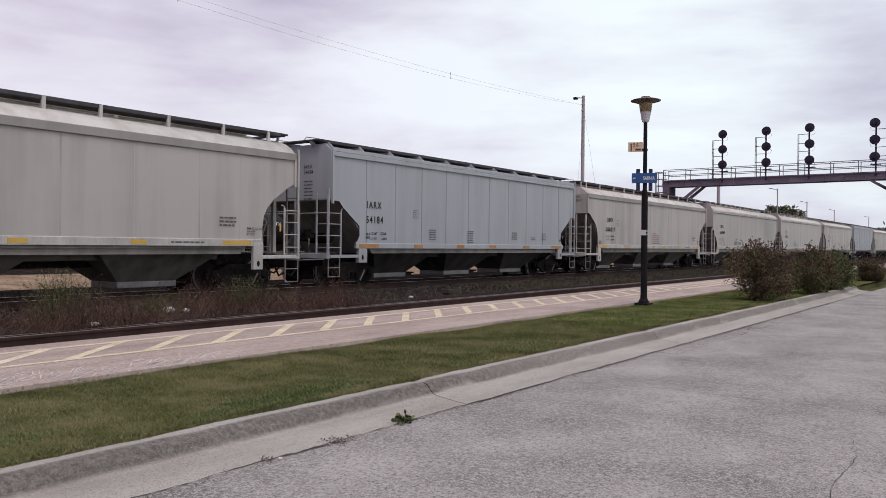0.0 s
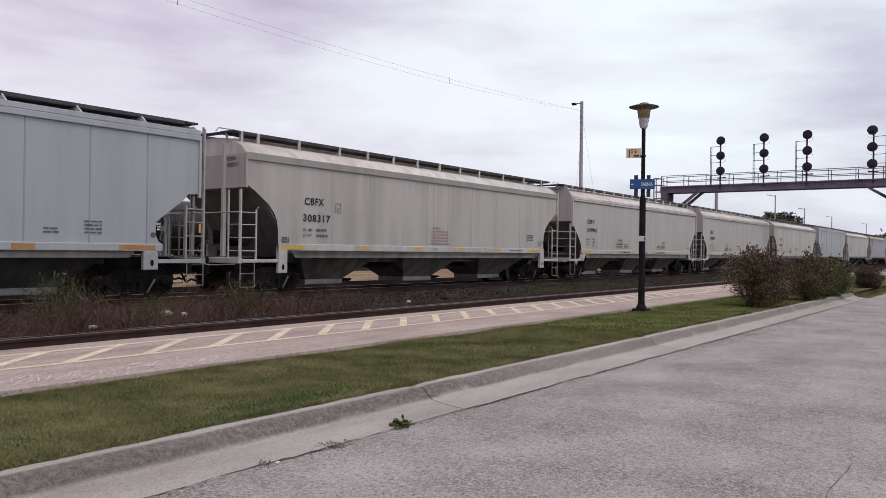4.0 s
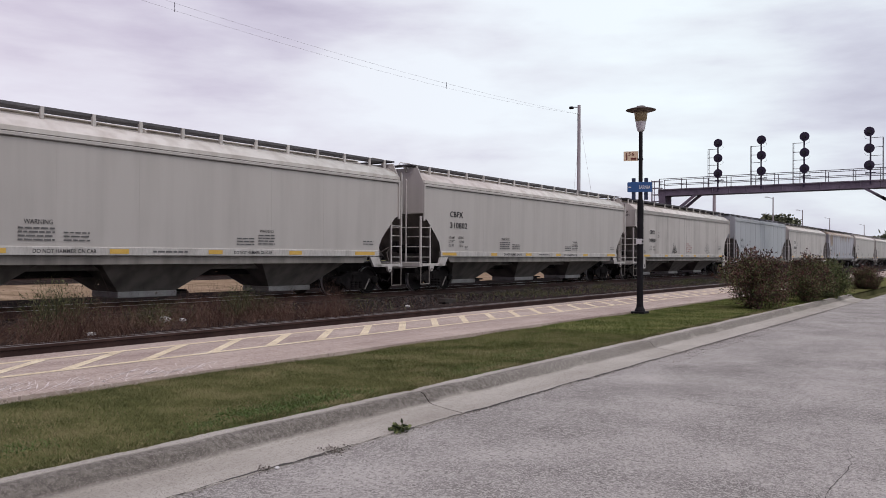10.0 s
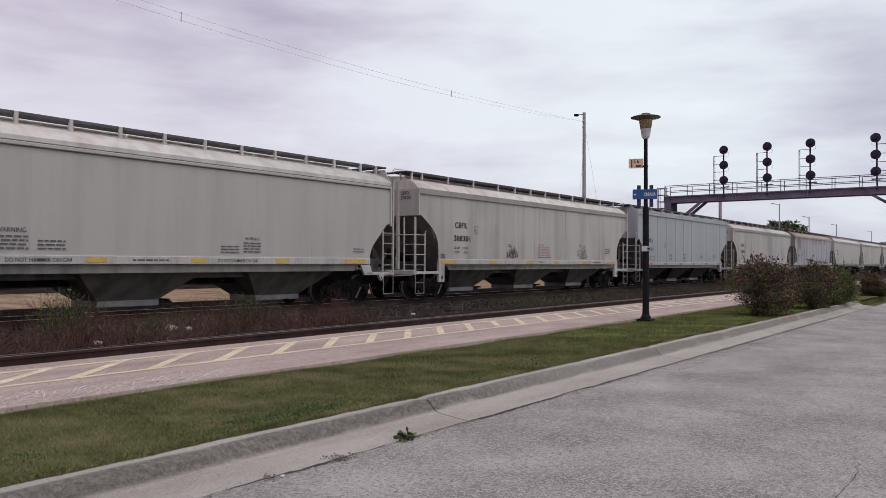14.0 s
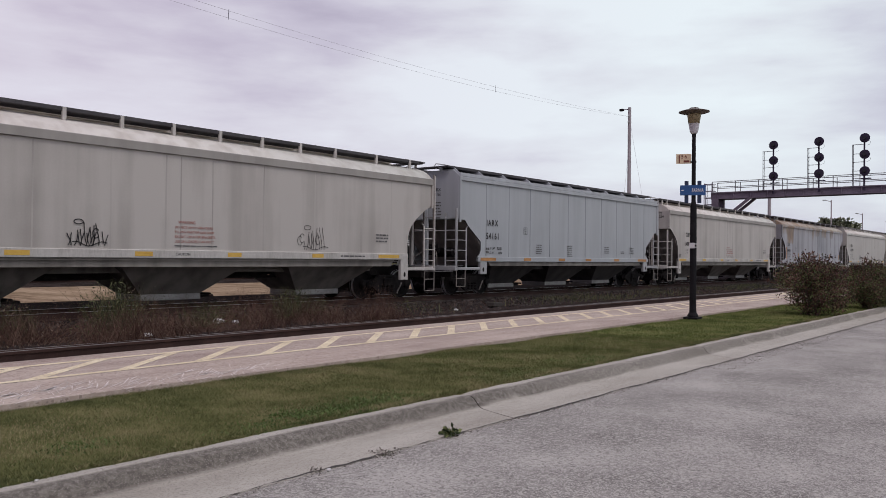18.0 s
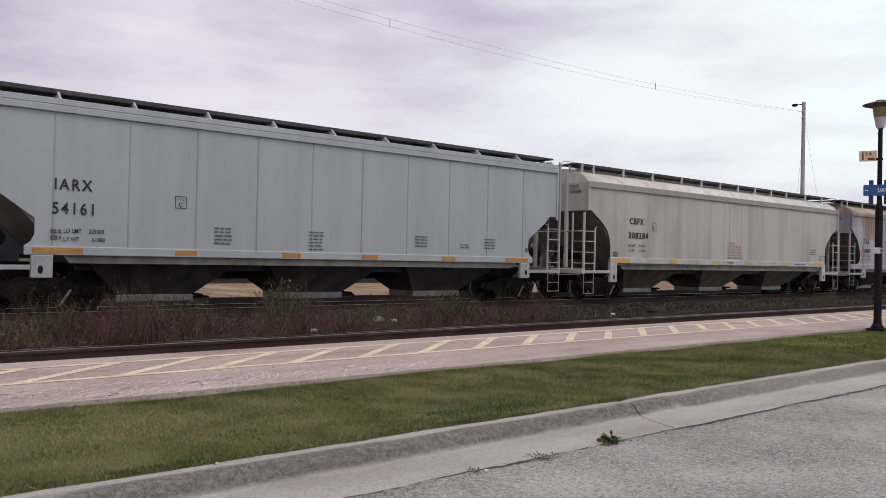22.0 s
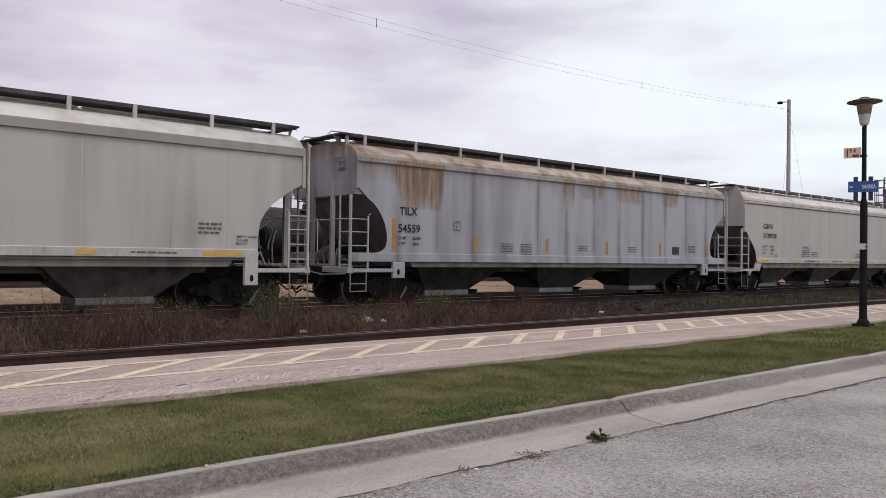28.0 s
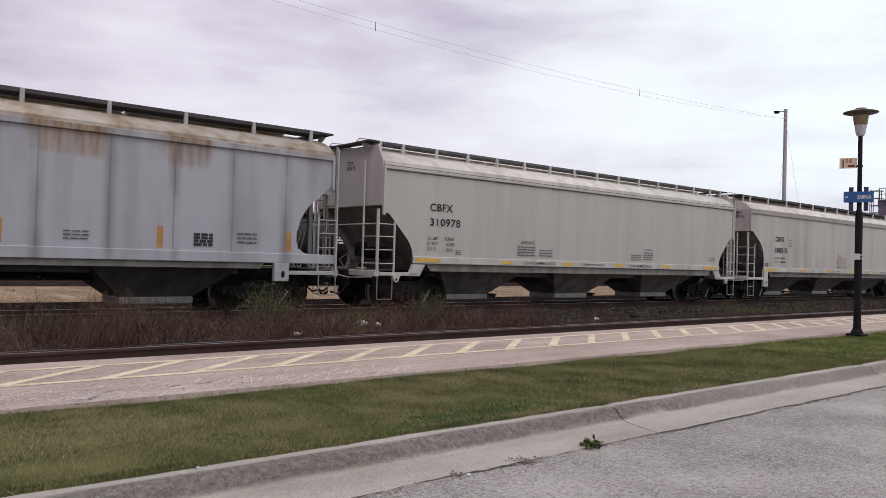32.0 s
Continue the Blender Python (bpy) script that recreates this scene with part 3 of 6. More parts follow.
# kerb with its gutter, cast in six-metre lengths
kerb = structure(thing("kerb", pose(0, 0, 0), "weathered concrete kerb and gutter in six-metre lengths", "kerb"), "weathered concrete kerb and gutter in six-metre lengths", "kerb")
PROFILE = [(4.17, -0.42), (4.17, -0.158), (4.36, -0.142), (4.55, -0.120), (4.595, -0.100), (4.635, -0.045), (4.66, -0.016), (4.70, -0.002), (4.74, 0.002), (4.835, 0.0), (4.85, -0.02), (4.85, -0.42)]


def kerb_length(x0, x1):
    bm = bmesh.new()
    n = 60
    rings = []
    for i in range(n + 1):
        x = x0 + (x1 - x0) * i / n
        ring = []
        for y, z in PROFILE:
            wob = 0.006 * noise.noise((x * 1.3, y * 3, z * 3)) + 0.006 * noise.noise((x * 5.0, y * 9, z * 9))
            dip = 0.012 if i in (0, n) and z > -0.1 else 0.0
            ring.append(bm.verts.new((x, y + wob + 0.02 * math.sin((x - 9.0) * 0.22), z + wob * 0.6 - dip)))
        rings.append(ring)
    for p, q in zip(rings, rings[1:]):
        for k in range(len(PROFILE)):
            j = (k + 1) % len(PROFILE)
            bm.faces.new((p[k], p[j], q[j], q[k]))
    bm.faces.new(rings[0])
    bm.faces.new(rings[-1][::-1])
    return bm


def kerb_piece(x0, x1):
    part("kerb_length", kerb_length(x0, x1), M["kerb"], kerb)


for k in range(-6, 4):
    kerb_piece(6.13 + 6.0 * k + 0.009, 12.13 + 6.0 * k - 0.009)
kerb_piece(30.139, 31.6)
part("gutter_joint", crack([(-4 + 0.4 * k, 4.166 + 0.012 * math.sin(k * 2.1) + 0.008 * math.sin(k * 5.3)) for k in range(90)], 0.016, -0.1545, 0.009), M["crack"], kerb)
part("kerb_bed", B(-40, 31.5, 4.2, 4.83, -0.44, -0.20), M["crack"], kerb)


def lawn_height(x, y):
    return -0.035 + 0.03 * noise.noise((x * 0.6, y * 0.9, 1.0)) - (0.02 if y > 7.3 else 0)


def lawn_mesh():
    bm = bmesh.new()
    xs = np.linspace(-40, 60, 201)
    ys = np.linspace(4.845, 7.46, 9)
    rows = []
    for x in xs:
        rows.append([bm.verts.new((x, y + (0.05 * noise.noise((x * 1.7, 3, 0)) if y > 7.3 else 0), lawn_height(x, y))) for y in ys])
    for p, q in zip(rows, rows[1:]):
        for a in range(len(ys) - 1):
            bm.faces.new((p[a], q[a], q[a + 1], p[a + 1]))
    return bm


lawn = structure(part("lawn", lawn_mesh(), M["soil"], smooth=True), "strip of mown lawn between kerb and platform", "lawn")
verge = structure(part("verge", B(31.8, 160, 4.9, 7.42, -0.34, -0.10), M["field"]), "rough grass beyond the end of the kerb", "ground")

platform = structure(part("platform", B(-60, 140, 7.44, 10.33, -0.4, 0.0), M["platform"]), "low pinkish station platform with painted edge hatching", "platform")
STRIPE_X, STRIPE_STEP, Y_IN, Y_OUT = 9.82, 1.017, 8.70, 9.77


def stripe_quad(bm, x0, y0, x1, y1, w, dx=0.0):
    v = [bm.verts.new(p) for p in ((x0 - dx, y0 - w, 0.004), (x1 - dx, y1 - w, 0.004), (x1 + dx, y1 + w, 0.004), (x0 + dx, y0 + w, 0.004))]
    bm.faces.new(v)
    return bm


for k in range(-16, 60, 2):
    x = STRIPE_X + k * STRIPE_STEP
    for y in (Y_IN, Y_OUT):
        part("edge_line", stripe_quad(bmesh.new(), x + 0.003, y, x + 2 * STRIPE_STEP - 0.003, y + 0.006 * math.sin(k), 0.056), M["stripe"], platform)
hatch = stripe_quad(bmesh.new(), 0, 0.05, 1.22, Y_OUT - Y_IN - 0.05, 0.0, 0.105)
hatch = part("hatch_stripe", hatch, M["stripe"], platform)
hatch.location = (STRIPE_X - 16 * STRIPE_STEP, Y_IN, 0)
for k in range(-15, 60):
    h = hatch.copy()
    scene.collection.objects.link(h)
    h.location = (STRIPE_X + k * STRIPE_STEP, Y_IN, 0.0)

scuff_rng = random.Random(31)
scuffs = bmesh.new()
for k in range(300):
    cx, cy = ((4.2, 7.72), (2.3, 7.75), (5.4, 7.75), (3.3, 7.95), (1.4, 8.0))[k % 5]
    x, y = cx + scuff_rng.gauss(0, 0.42), max(7.48, cy + scuff_rng.gauss(0, 0.17))
    a, ln, w = scuff_rng.uniform(0.3, 1.5), scuff_rng.uniform(0.12, 0.5), scuff_rng.uniform(0.008, 0.018)
    cx, cy = math.cos(a) * ln / 2, math.sin(a) * ln / 2
    q = [scuffs.verts.new(p) for p in ((x - cx, y - cy, 0.003), (x + 0.3 * cx, y + 0.3 * cy - w, 0.003), (x + cx, y + cy, 0.003), (x - 0.2 * cx, y - 0.2 * cy + w, 0.003))]
    scuffs.faces.new(q)
tagged(part("scuff_marks", scuffs, M["scuff"], platform), kind="stuff")

for pts, w in (([(3.35, 7.5), (3.75, 8.1), (4.0, 8.72), (4.6, 9.6), (4.9, 10.3)], 0.0025), ([(8.9, 7.46), (9.2, 8.4), (9.5, 9.3), (9.75, 10.3)], 0.003), ([(14.6, 7.46), (15.0, 8.9), (15.3, 10.3)], 0.004)):
    part("crack", crack(pts, w, 0.0055, 0.02), M["crumb"], platform)

# ---- tracks ----
RAIL = [(-0.07, -0.17), (0.07, -0.17), (0.07, -0.155), (0.012, -0.135), (0.010, -0.045), (0.034, -0.035), (0.036, -0.006), (0.028, 0.0), (-0.028, 0.0), (-0.036, -0.006), (-0.034, -0.035), (-0.010, -0.045), (-0.012, -0.135), (-0.07, -0.155)]


def rail(y, z, parent, head):
    r = part("rail", prism(bmesh.new(), [(y + a, z + b) for a, b in RAIL], -80, 420, "x"), M["rail_side"], parent)
    part("rail_head", B(-80, 420, y - 0.026, y + 0.026, z + 0.0005, z + 0.003), M[head], r)
    return r


siding = structure(thing("siding_track", pose(0, 0, 0), "", ""), "rusty disused siding track half buried in weeds", "track")
rail(10.42, 0.115, siding, "rail_top")
rail(11.93, -0.04, siding, "rail_top")
part("gauge_bed", B(-80, 420, 10.335, 12.6, -0.35, -0.075), M["ballast"], siding)
main = structure(thing("main_track", pose(0, 0, 0), "", ""), "main line track with shiny rails on dark ballast", "track")
rail(18.08, 0.0, main, "bright_steel")
rail(19.52, 0.0, main, "bright_steel")
bed = bmesh.new()
prism(bed, [(12.4, -0.35), (12.4, -0.12), (13.8, -0.16), (16.3, -0.24), (17.2, -0.20), (20.6, -0.20), (20.9, -0.35)], -80, 420, "x")
part("ballast_bed", bed, M["ballast"], main)
# ground strip behind the rails, coloured black for the shade under the train
part("cinder_bed", B(-80, 420, 20.5, 26.05, -0.34, -0.22), M["shade_bed"], main)
tie = part("tie", B(-0.11, 0.11, -1.3, 1.3, -0.1, 0.085, bevel=0.012), M["tie"], main)
tie.location = (-12, 18.8, -0.262)
for k in range(1, 150):
    o = tie.copy()
    scene.collection.objects.link(o)
    o.location = (-12 + 0.53 * k, 18.8 + 0.03 * math.sin(k * 2.3), -0.262)
back_track = structure(thing("yard_track", pose(0, 0, 0), "", ""), "yard track where black tank cars stand", "track")
for y in (41.28, 42.72):
    rail(y, 0.02, back_track, "rail_top")
part("ballast_bed", prism(bmesh.new(), [(37.6, -0.35), (39.4, -0.14), (44.6, -0.14), (46.2, -0.35)], -80, 420, "x"), M["ballast"], back_track)


# ---- hopper cars ----
SIDE, CAR_Y = 1.64, 18.80
KINDS = {
    # length, eave height, cut-out of the side sheet (x, z) from the end, dark line on the end, posts of the running board
    "curved": dict(L=18.2, eave=3.95, cut=[(0, 3.12), (0.32, 2.95), (0.82, 2.60), (1.05, 2.36), (1.17, 2.12), (1.22, 1.8), (1.22, 1.47)], dark=3.02,
                   paint="beige", roof="roof_dust", posts=[0.25, 0.85, 2.45] + [4.23 + 1.365 * k for k in range(7)] + [14.27, 16.0, 17.6], ribs=[3.42, 5.2, 6.92, 8.3, 8.7, 9.6, 11.2, 13.0, 14.87, 16.2], steel="white_steel"),
    "smooth": dict(L=18.05, eave=3.98, cut=[(0, 2.67), (0.21, 2.60), (0.58, 2.22), (0.80, 1.99), (0.93, 1.83), (1.01, 1.66), (1.05, 1.48)], dark=2.83,
                   paint="beige_clean", roof="roof_dust", posts=[0.2] + [1.0 + 1.236 * k for k in range(14)] + [17.85], ribs=[4.0, 6.05, 8.1, 12.3, 14.4], steel="white_steel"),
    "ribbed": dict(L=16.4, eave=4.26, cut=[(0, 2.72), (0.33, 2.70), (0.51, 2.51), (1.27, 1.95), (1.275, 1.63), (1.20, 1.48), (1.09, 1.40)], dark=2.74,
                   paint="bluegrey", roof="roof_blue", posts=[0.3, 1.75] + [3.28 + 1.675 * k for k in range(8)], ribs=[1.60 + 1.475 * k for k in range(10)], steel="grey_steel"),
    "rusty": dict(L=18.0, eave=4.00, cut=[(0, 3.23), (0.39, 2.88), (0.62, 2.72), (0.80, 2.50), (0.93, 2.26), (1.02, 1.95), (1.02, 1.74), (0.96, 1.57), (0.80, 1.47), (0.64, 1.44)], dark=2.98,
                  paint="rusted", roof="roof_rust", posts=[0.02, 0.6] + [2.35 + 1.705 * k for k in range(9)] + [17.6], ribs=[1.37 + 1.39 * k for k in range(12)], steel="grey_steel"),
}


def wheelset_mesh():
    bm = bmesh.new()
    for s in (-1, 1):
        prof = [(0.09, s * 0.70), (0.12, s * 0.69), (0.15, s * 0.73), (0.36, s * 0.745), (0.38, s * 0.70), (0.485, s * 0.685), (0.49, s * 0.712), (0.458, s * 0.722), (0.455, s * 0.815), (0.39, s * 0.82), (0.365, s * 0.785), (0.16, s * 0.79), (0.13, s * 0.84), (0.09, s * 0.84)]
        lathe(prof, 28, "y", bm=bm)
    rod(bm, (0, -1.02, 0), (0, 1.02, 0), 0.075, 10)
    for s in (-1, 1):
        for k in range(3):
            a = k * math.tau / 3
            rod(bm, (0.05 * math.cos(a), s * 1.02, 0.05 * math.sin(a)), (0.05 * math.cos(a), s * 1.05, 0.05 * math.sin(a)), 0.012, 6)
    return bm


def side_frame(bm, y):
    top = [(-1.16, 0.50), (-1.10, 0.58), (-0.70, 0.60), (-0.42, 0.76), (0.42, 0.76), (0.70, 0.60), (1.10, 0.58), (1.16, 0.50)]
    low = [(1.12, 0.40), (0.68, 0.40), (0.40, 0.16), (-0.40, 0.16), (-0.68, 0.40), (-1.12, 0.40)]
    prism(bm, top + low, y - 0.06, y + 0.06, bevel=0.018)


def truck_at(car, x):
    t = part("truck", B(-0.22, 0.22, -1.12, 1.12, 0.42, 0.66, bevel=0.03), M["truck"], car, "black grimy cast steel truck")
    t.location = (x, 0, 0)
    for y in (-1.0, 1.0):
        bm = bmesh.new()
        side_frame(bm, y)
        part("side_frame", bm, M["truck"], t)
        for dx in (-0.2, 0.0, 0.2):
            part("spring", lathe([(0.075, 0.2), (0.085, 0.23), (0.06, 0.26), (0.085, 0.29), (0.06, 0.32), (0.085, 0.35), (0.06, 0.38), (0.085, 0.41), (0.075, 0.44)], 10, "z", (dx, y * 1.07, 0)), M["truck"], t)
        for dx in (-0.89, 0.89):
            part("bearing_cap", lathe([(0.13, y * 1.02), (0.13, y * 1.10), (0.09, y * 1.13), (0.03, y * 1.135)], 14, "y", (dx, 0, 0.46)), M["wheel"], t)
        for dx in (-0.38, 0.38):
            rig = bmesh.new()
            box(rig, dx - 0.05, dx + 0.05, y * 0.62 - 0.1, y * 0.62 + 0.1, 0.3, 0.55, 0.01)
            rod(rig, (dx, y * 0.62, 0.32), (dx * 0.2, y * 0.3, 0.34), 0.03, 6)
            part("brake_shoe", rig, M["truck"], t)
    for y in (-1.0, 1.0):
        part("truck_lever", rod(bmesh.new(), (0.36, y * 1.13, 0.16), (0.58, y * 1.13, 0.50), 0.026, 6), M["step_steel"], t)
        for dx in (-1.22, 1.22):
            part("brake_beam", B(dx - 0.05, dx + 0.05, min(0, y * 0.60), max(0, y * 0.60), 0.24, 0.60, bevel=0.015), M["truck"], t)
            part("brake_hanger", rod(bmesh.new(), (dx, y * 0.55, 0.36), (dx * 0.75, y * 0.6, 0.82), 0.035, 6), M["truck"], t)
        part("spring_plank", B(-0.36, 0.36, min(y * 0.98, y * 1.12), max(y * 0.98, y * 1.12), 0.145, 0.195, bevel=0.01), M["truck"], t)
    ws = part("wheelset", wheelset_mesh(), M["wheel"], t, "dark steel wheels on an axle with bright worn treads")
    ws.data.materials.append(M["bright_steel"])
    for f in ws.data.polygons:
        if math.hypot(f.center.x, f.center.z) > 0.43 and abs(f.normal.y) < 0.5 and abs(f.center.y) < 1.0:
            f.material_index = 1
    ws.location = (-0.89, 0, 0.457)
    other = ws.copy()
    scene.collection.objects.link(other)
    other.location = (0.89, 0, 0.457)
    return t


def ladder(car, name, a, b, z0, z1a, z1b, along, steel, rungs):
    """Two stiles at a and b (along x or y) from z0 up to z1a and z1b, with rungs; `along` maps (s, z) to a place."""
    for s, z1 in ((a, z1a), (b, z1b)):
        bm = bmesh.new()
        p0, p1 = Vector(along(s, z0)), Vector(along(s, z1))
        w = 0.023
        box(bm, p0.x - w, p0.x + w, p0.y - w, p0.y + w, z0, z1, 0.004)
        part("ladder_stile", bm, M[steel], car)
    for z in rungs:
        part("rung", rod(bmesh.new(), along(a, z), along(b, z), 0.014, 6), M[steel], car)


def hopper_car(kind, paint=None):
    K = KINDS[kind]
    L, ze, W = K["L"], K["eave"], SIDE
    body_mat = M[paint or K["paint"]]
    st = K["steel"]
    ribbed = kind == "ribbed"
    car = thing("hopper_car", pose(0, CAR_Y, 0), "", "")
    # hull: end sheets and the sloping sheets under them
    part("hull", prism(bmesh.new(), [(0.0, K["dark"]), (0.0, ze + 0.02), (L, ze + 0.02), (L, K["dark"])], -W + 0.05, W - 0.05), body_mat, car)
    q0, q1 = (0.25, 1.75) if kind == "smooth" else (0.50, 1.95)
    part("slope_sheet", prism(bmesh.new(), [(q0, K["dark"] - 0.004), (L - q0, K["dark"] - 0.004), (L - q1, 1.06), (q1, 1.06)], -W + 0.052, W - 0.052), M["slope"], car, "slope sheet under the car's ends, shade and grime in its dark paint")
    # side sheets with the cut-outs at both ends
    left = K["cut"]
    outline = [(0.0, ze)] + left + [(left[-1][0], 1.30), (L - left[-1][0], 1.30)] + [(L - x, z) for x, z in left[::-1]] + [(L, ze)]
    for s in (-1, 1):
        sheet = part("side_sheet", prism(bmesh.new(), outline, s * (W - 0.045), s * W), body_mat, car)
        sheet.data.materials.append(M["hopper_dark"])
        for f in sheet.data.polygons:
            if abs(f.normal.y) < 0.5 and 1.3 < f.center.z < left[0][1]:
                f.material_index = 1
    if kind in ("smooth", "ribbed"):
        zt = 4.50
        plate = [(-W + 0.02, K["dark"] + 0.01), (-W + 0.02, ze + 0.03), (-1.36, zt), (1.36, zt), (W - 0.02, ze + 0.03), (W - 0.02, K["dark"] + 0.01)]
        for x0, x1 in ((-0.03, 0.02), (L - 0.02, L + 0.03)):
            part("end_plate", prism(bmesh.new(), plate, x0, x1, "x"), body_mat, car)
    # roof
    rise = 0.23 if ribbed else 4.47 - ze
    if ribbed:
        prof = [(-W - 0.03, ze), (-W - 0.035, ze + 0.11), (-W + 0.1, ze + 0.14), (-0.6, ze + 0.23), (0.6, ze + 0.23), (W - 0.1, ze + 0.14), (W + 0.035, ze + 0.11), (W + 0.03, ze)]
    else:
        prof = [(-W - 0.03, ze - 0.05), (-W - 0.035, ze + 0.05), (-W + 0.03, ze + 0.08), (-1.48, ze + 0.42 * rise), (-1.22, ze + 0.70 * rise), (-0.85, ze + 0.92 * rise), (-0.5, ze + rise), (0.5, ze + rise), (0.85, ze + 0.92 * rise), (1.22, ze + 0.70 * rise), (1.48, ze + 0.42 * rise), (W - 0.03, ze + 0.08), (W + 0.035, ze + 0.05), (W + 0.03, ze - 0.05)]
    top_sheet = prism(bmesh.new(), prof, 0.006, L - 0.006, "x")
    top_sheet.normal_update()
    for f in top_sheet.faces:
        f.smooth = abs(f.normal.x) < 0.5 and abs(f.normal.z) > 0.25
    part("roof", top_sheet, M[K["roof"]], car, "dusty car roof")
    for s in (-1, 1):
        part("top_chord", B(-0.02, L + 0.02, s * W + (-0.055 if s < 0 else 0.0), s * W + (0.0 if s < 0 else 0.055), ze - 0.16, ze + {"smooth": -0.075, "curved": 0.052}.get(kind, -0.02), bevel=0.012), M["chord"] if kind == "curved" else body_mat, car)
        if kind == "curved":
            part("sill_lip", B(1.25, L - 1.25, min(s * (W - 0.03), s * (W + 0.012)), max(s * (W - 0.03), s * (W + 0.012)), 1.215, 1.236), M["hopper"], car)
        if kind == "smooth":
            # dark strips drawn for the shade in the gaps beside the chord
            for z0, z1 in ((ze - 0.185, ze - 0.152), (ze - 0.074, ze - 0.052)):
                part("chord_flange", B(0.0, L, min(s * W, s * (W + 0.018)), max(s * W, s * (W + 0.018)), z0, z1), M["groove_shade"], car, "dark strip painted for the shaded groove under the eave")
    top = ze + rise
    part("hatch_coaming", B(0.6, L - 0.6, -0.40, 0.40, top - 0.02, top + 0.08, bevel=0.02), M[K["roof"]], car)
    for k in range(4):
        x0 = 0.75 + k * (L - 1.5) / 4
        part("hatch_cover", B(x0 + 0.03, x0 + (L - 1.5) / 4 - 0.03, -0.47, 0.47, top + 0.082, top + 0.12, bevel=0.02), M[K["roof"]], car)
    # running boards
    zb = 4.60 if not ribbed else 4.62
    for s in (-1, 1):
        if kind == "smooth":
            bm = bmesh.new()
            for k in range(7):
                y = s * (0.62 + 0.085 * k)
                box(bm, -0.15, L + 0.15, y - 0.012, y + 0.012, zb - 0.03, zb + 0.035)
            for k in range(60):
                x = -0.2 + k * (L + 0.4) / 59
                box(bm, x - 0.012, x + 0.012, min(s * 0.61, s * 1.14), max(s * 0.61, s * 1.14), zb + 0.01, zb + 0.03)
            part("running_board", bm, M["grating"], car, "steel grating running board")
        else:
            part("running_board", B(-0.06, L + 0.06, min(s * 0.58, s * 1.16), max(s * 0.58, s * 1.16), zb - 0.055, zb + 0.04, bevel=0.01), M["board_dark"], car, "dark running board along the roof")
        board_posts = K["posts"] if paint != "beige_dusty" else [0.25, 0.85, 2.48, 4.21] + [6.06 + 1.36 * k for k in range(7)] + [16.0, 17.6]
        for x in board_posts:
            if ribbed:
                bm = prism(bmesh.new(), [(s * 1.45, top - 0.12), (s * 1.14, zb), (s * 0.62, zb), (s * 0.62, top - 0.02)], x - 0.02, x + 0.02, "x")
            else:
                bm = B(x - 0.045, x + 0.045, min(s * 1.1, s * 1.17), max(s * 1.1, s * 1.17), ze + 0.60 * rise, zb + 0.03, bevel=0.006)
            part("board_bracket", bm, M[st if not ribbed else "roof_blue"], car)
    over = 0.22 if kind != "curved" else 0.08
    for x0, x1 in ((-over, 0.12), (L - 0.12, L + over)):
        part("end_platform", B(x0, x1, -1.25, 1.25, zb - 0.03, zb + 0.02, bevel=0.008), M["board_dark"], car)
        tip, root = (x0, 0.0) if x0 < 1 else (x1, L)
        for y in (-0.85, 0.85):
            part("platform_bracket", prism(bmesh.new(), [(tip, zb - 0.032), (root, zb - 0.032), (root, zb - 0.30)], y - 0.03, y + 0.03), body_mat, car)
    # side sills, reflectors
    xs = K["cut"][-1][0]
    sill_top, sill_low = (1.40, 1.22) if ribbed else (1.47, 1.27) if kind != "rusty" else (1.44, 1.20)
    for s in (-1, 1):
        y0, y1 = (-W - 0.035, -W + 0.06) if s < 0 else (W - 0.06, W + 0.035)
        a = xs if kind != "rusty" else -0.1
        part("side_sill", B(a, L - a, y0, y1, sill_low, sill_top, bevel=0.012), M["white_steel"] if not ribbed and kind != "rusty" else body_mat, car)
    zc = (sill_top + sill_low) / 2
    # along the car, length
    spots = {"curved": [(1.3, 0.95), (4.65, 0.5), (7.5, 0.45), (10.05, 0.42), (12.9, 0.42), (15.6, 0.95)],
             "smooth": [(1.13, 0.9), (4.5, 0.45), (7.3, 0.5), (10.1, 0.45), (12.95, 0.5), (15.8, 0.95)],
             "ribbed": [(1.23, 0.95), (4.08, 0.5), (6.69, 0.5), (8.97, 0.5), (11.66, 0.5), (14.14, 0.95)],
             "rusty": [(1.17, 0.95), (4.18, 0.4), (7.29, 0.4), (10.35, 0.4), (13.5, 0.4), (16.68, 0.4)]}[kind]
    for x, w in spots:
        for s in (-1, 1):
            if kind == "rusty":
                bm = B(x + 0.02, x + 0.15, s * (W + 0.003) - 0.002, s * (W + 0.003) + 0.002, 1.50, 1.97 if w < 0.5 else 2.40)
            else:
                bm = B(x, x + w, s * (W + 0.038) - 0.003, s * (W + 0.038) + 0.003, zc - 0.055, zc + 0.055)
            part("reflector", bm, M["reflector"] if kind in ("smooth", "curved") else M["reflector_orange"], car, "orange reflective strip" if kind in ("rusty", "ribbed") else "yellow reflective strip")
    # seams and ribs on the sides
    for x in K["ribs"]:
        for s in (-1, 1):
            rw = 0.016 if ribbed else 0.018
            proud = 0.008 if ribbed else 0.0025
            rib = B(x - rw, x + rw, s * W - proud, s * W + proud, sill_top + 0.01, ze - (0.13 if ribbed else 0.19))
            part("side_rib", rib, M[{"ribbed": "seam_blue", "rusty": "seam_lilac"}.get(kind, "seam")] if kind != "smooth" else body_mat, car)
    # hoppers and outlets
    mid = L / 2
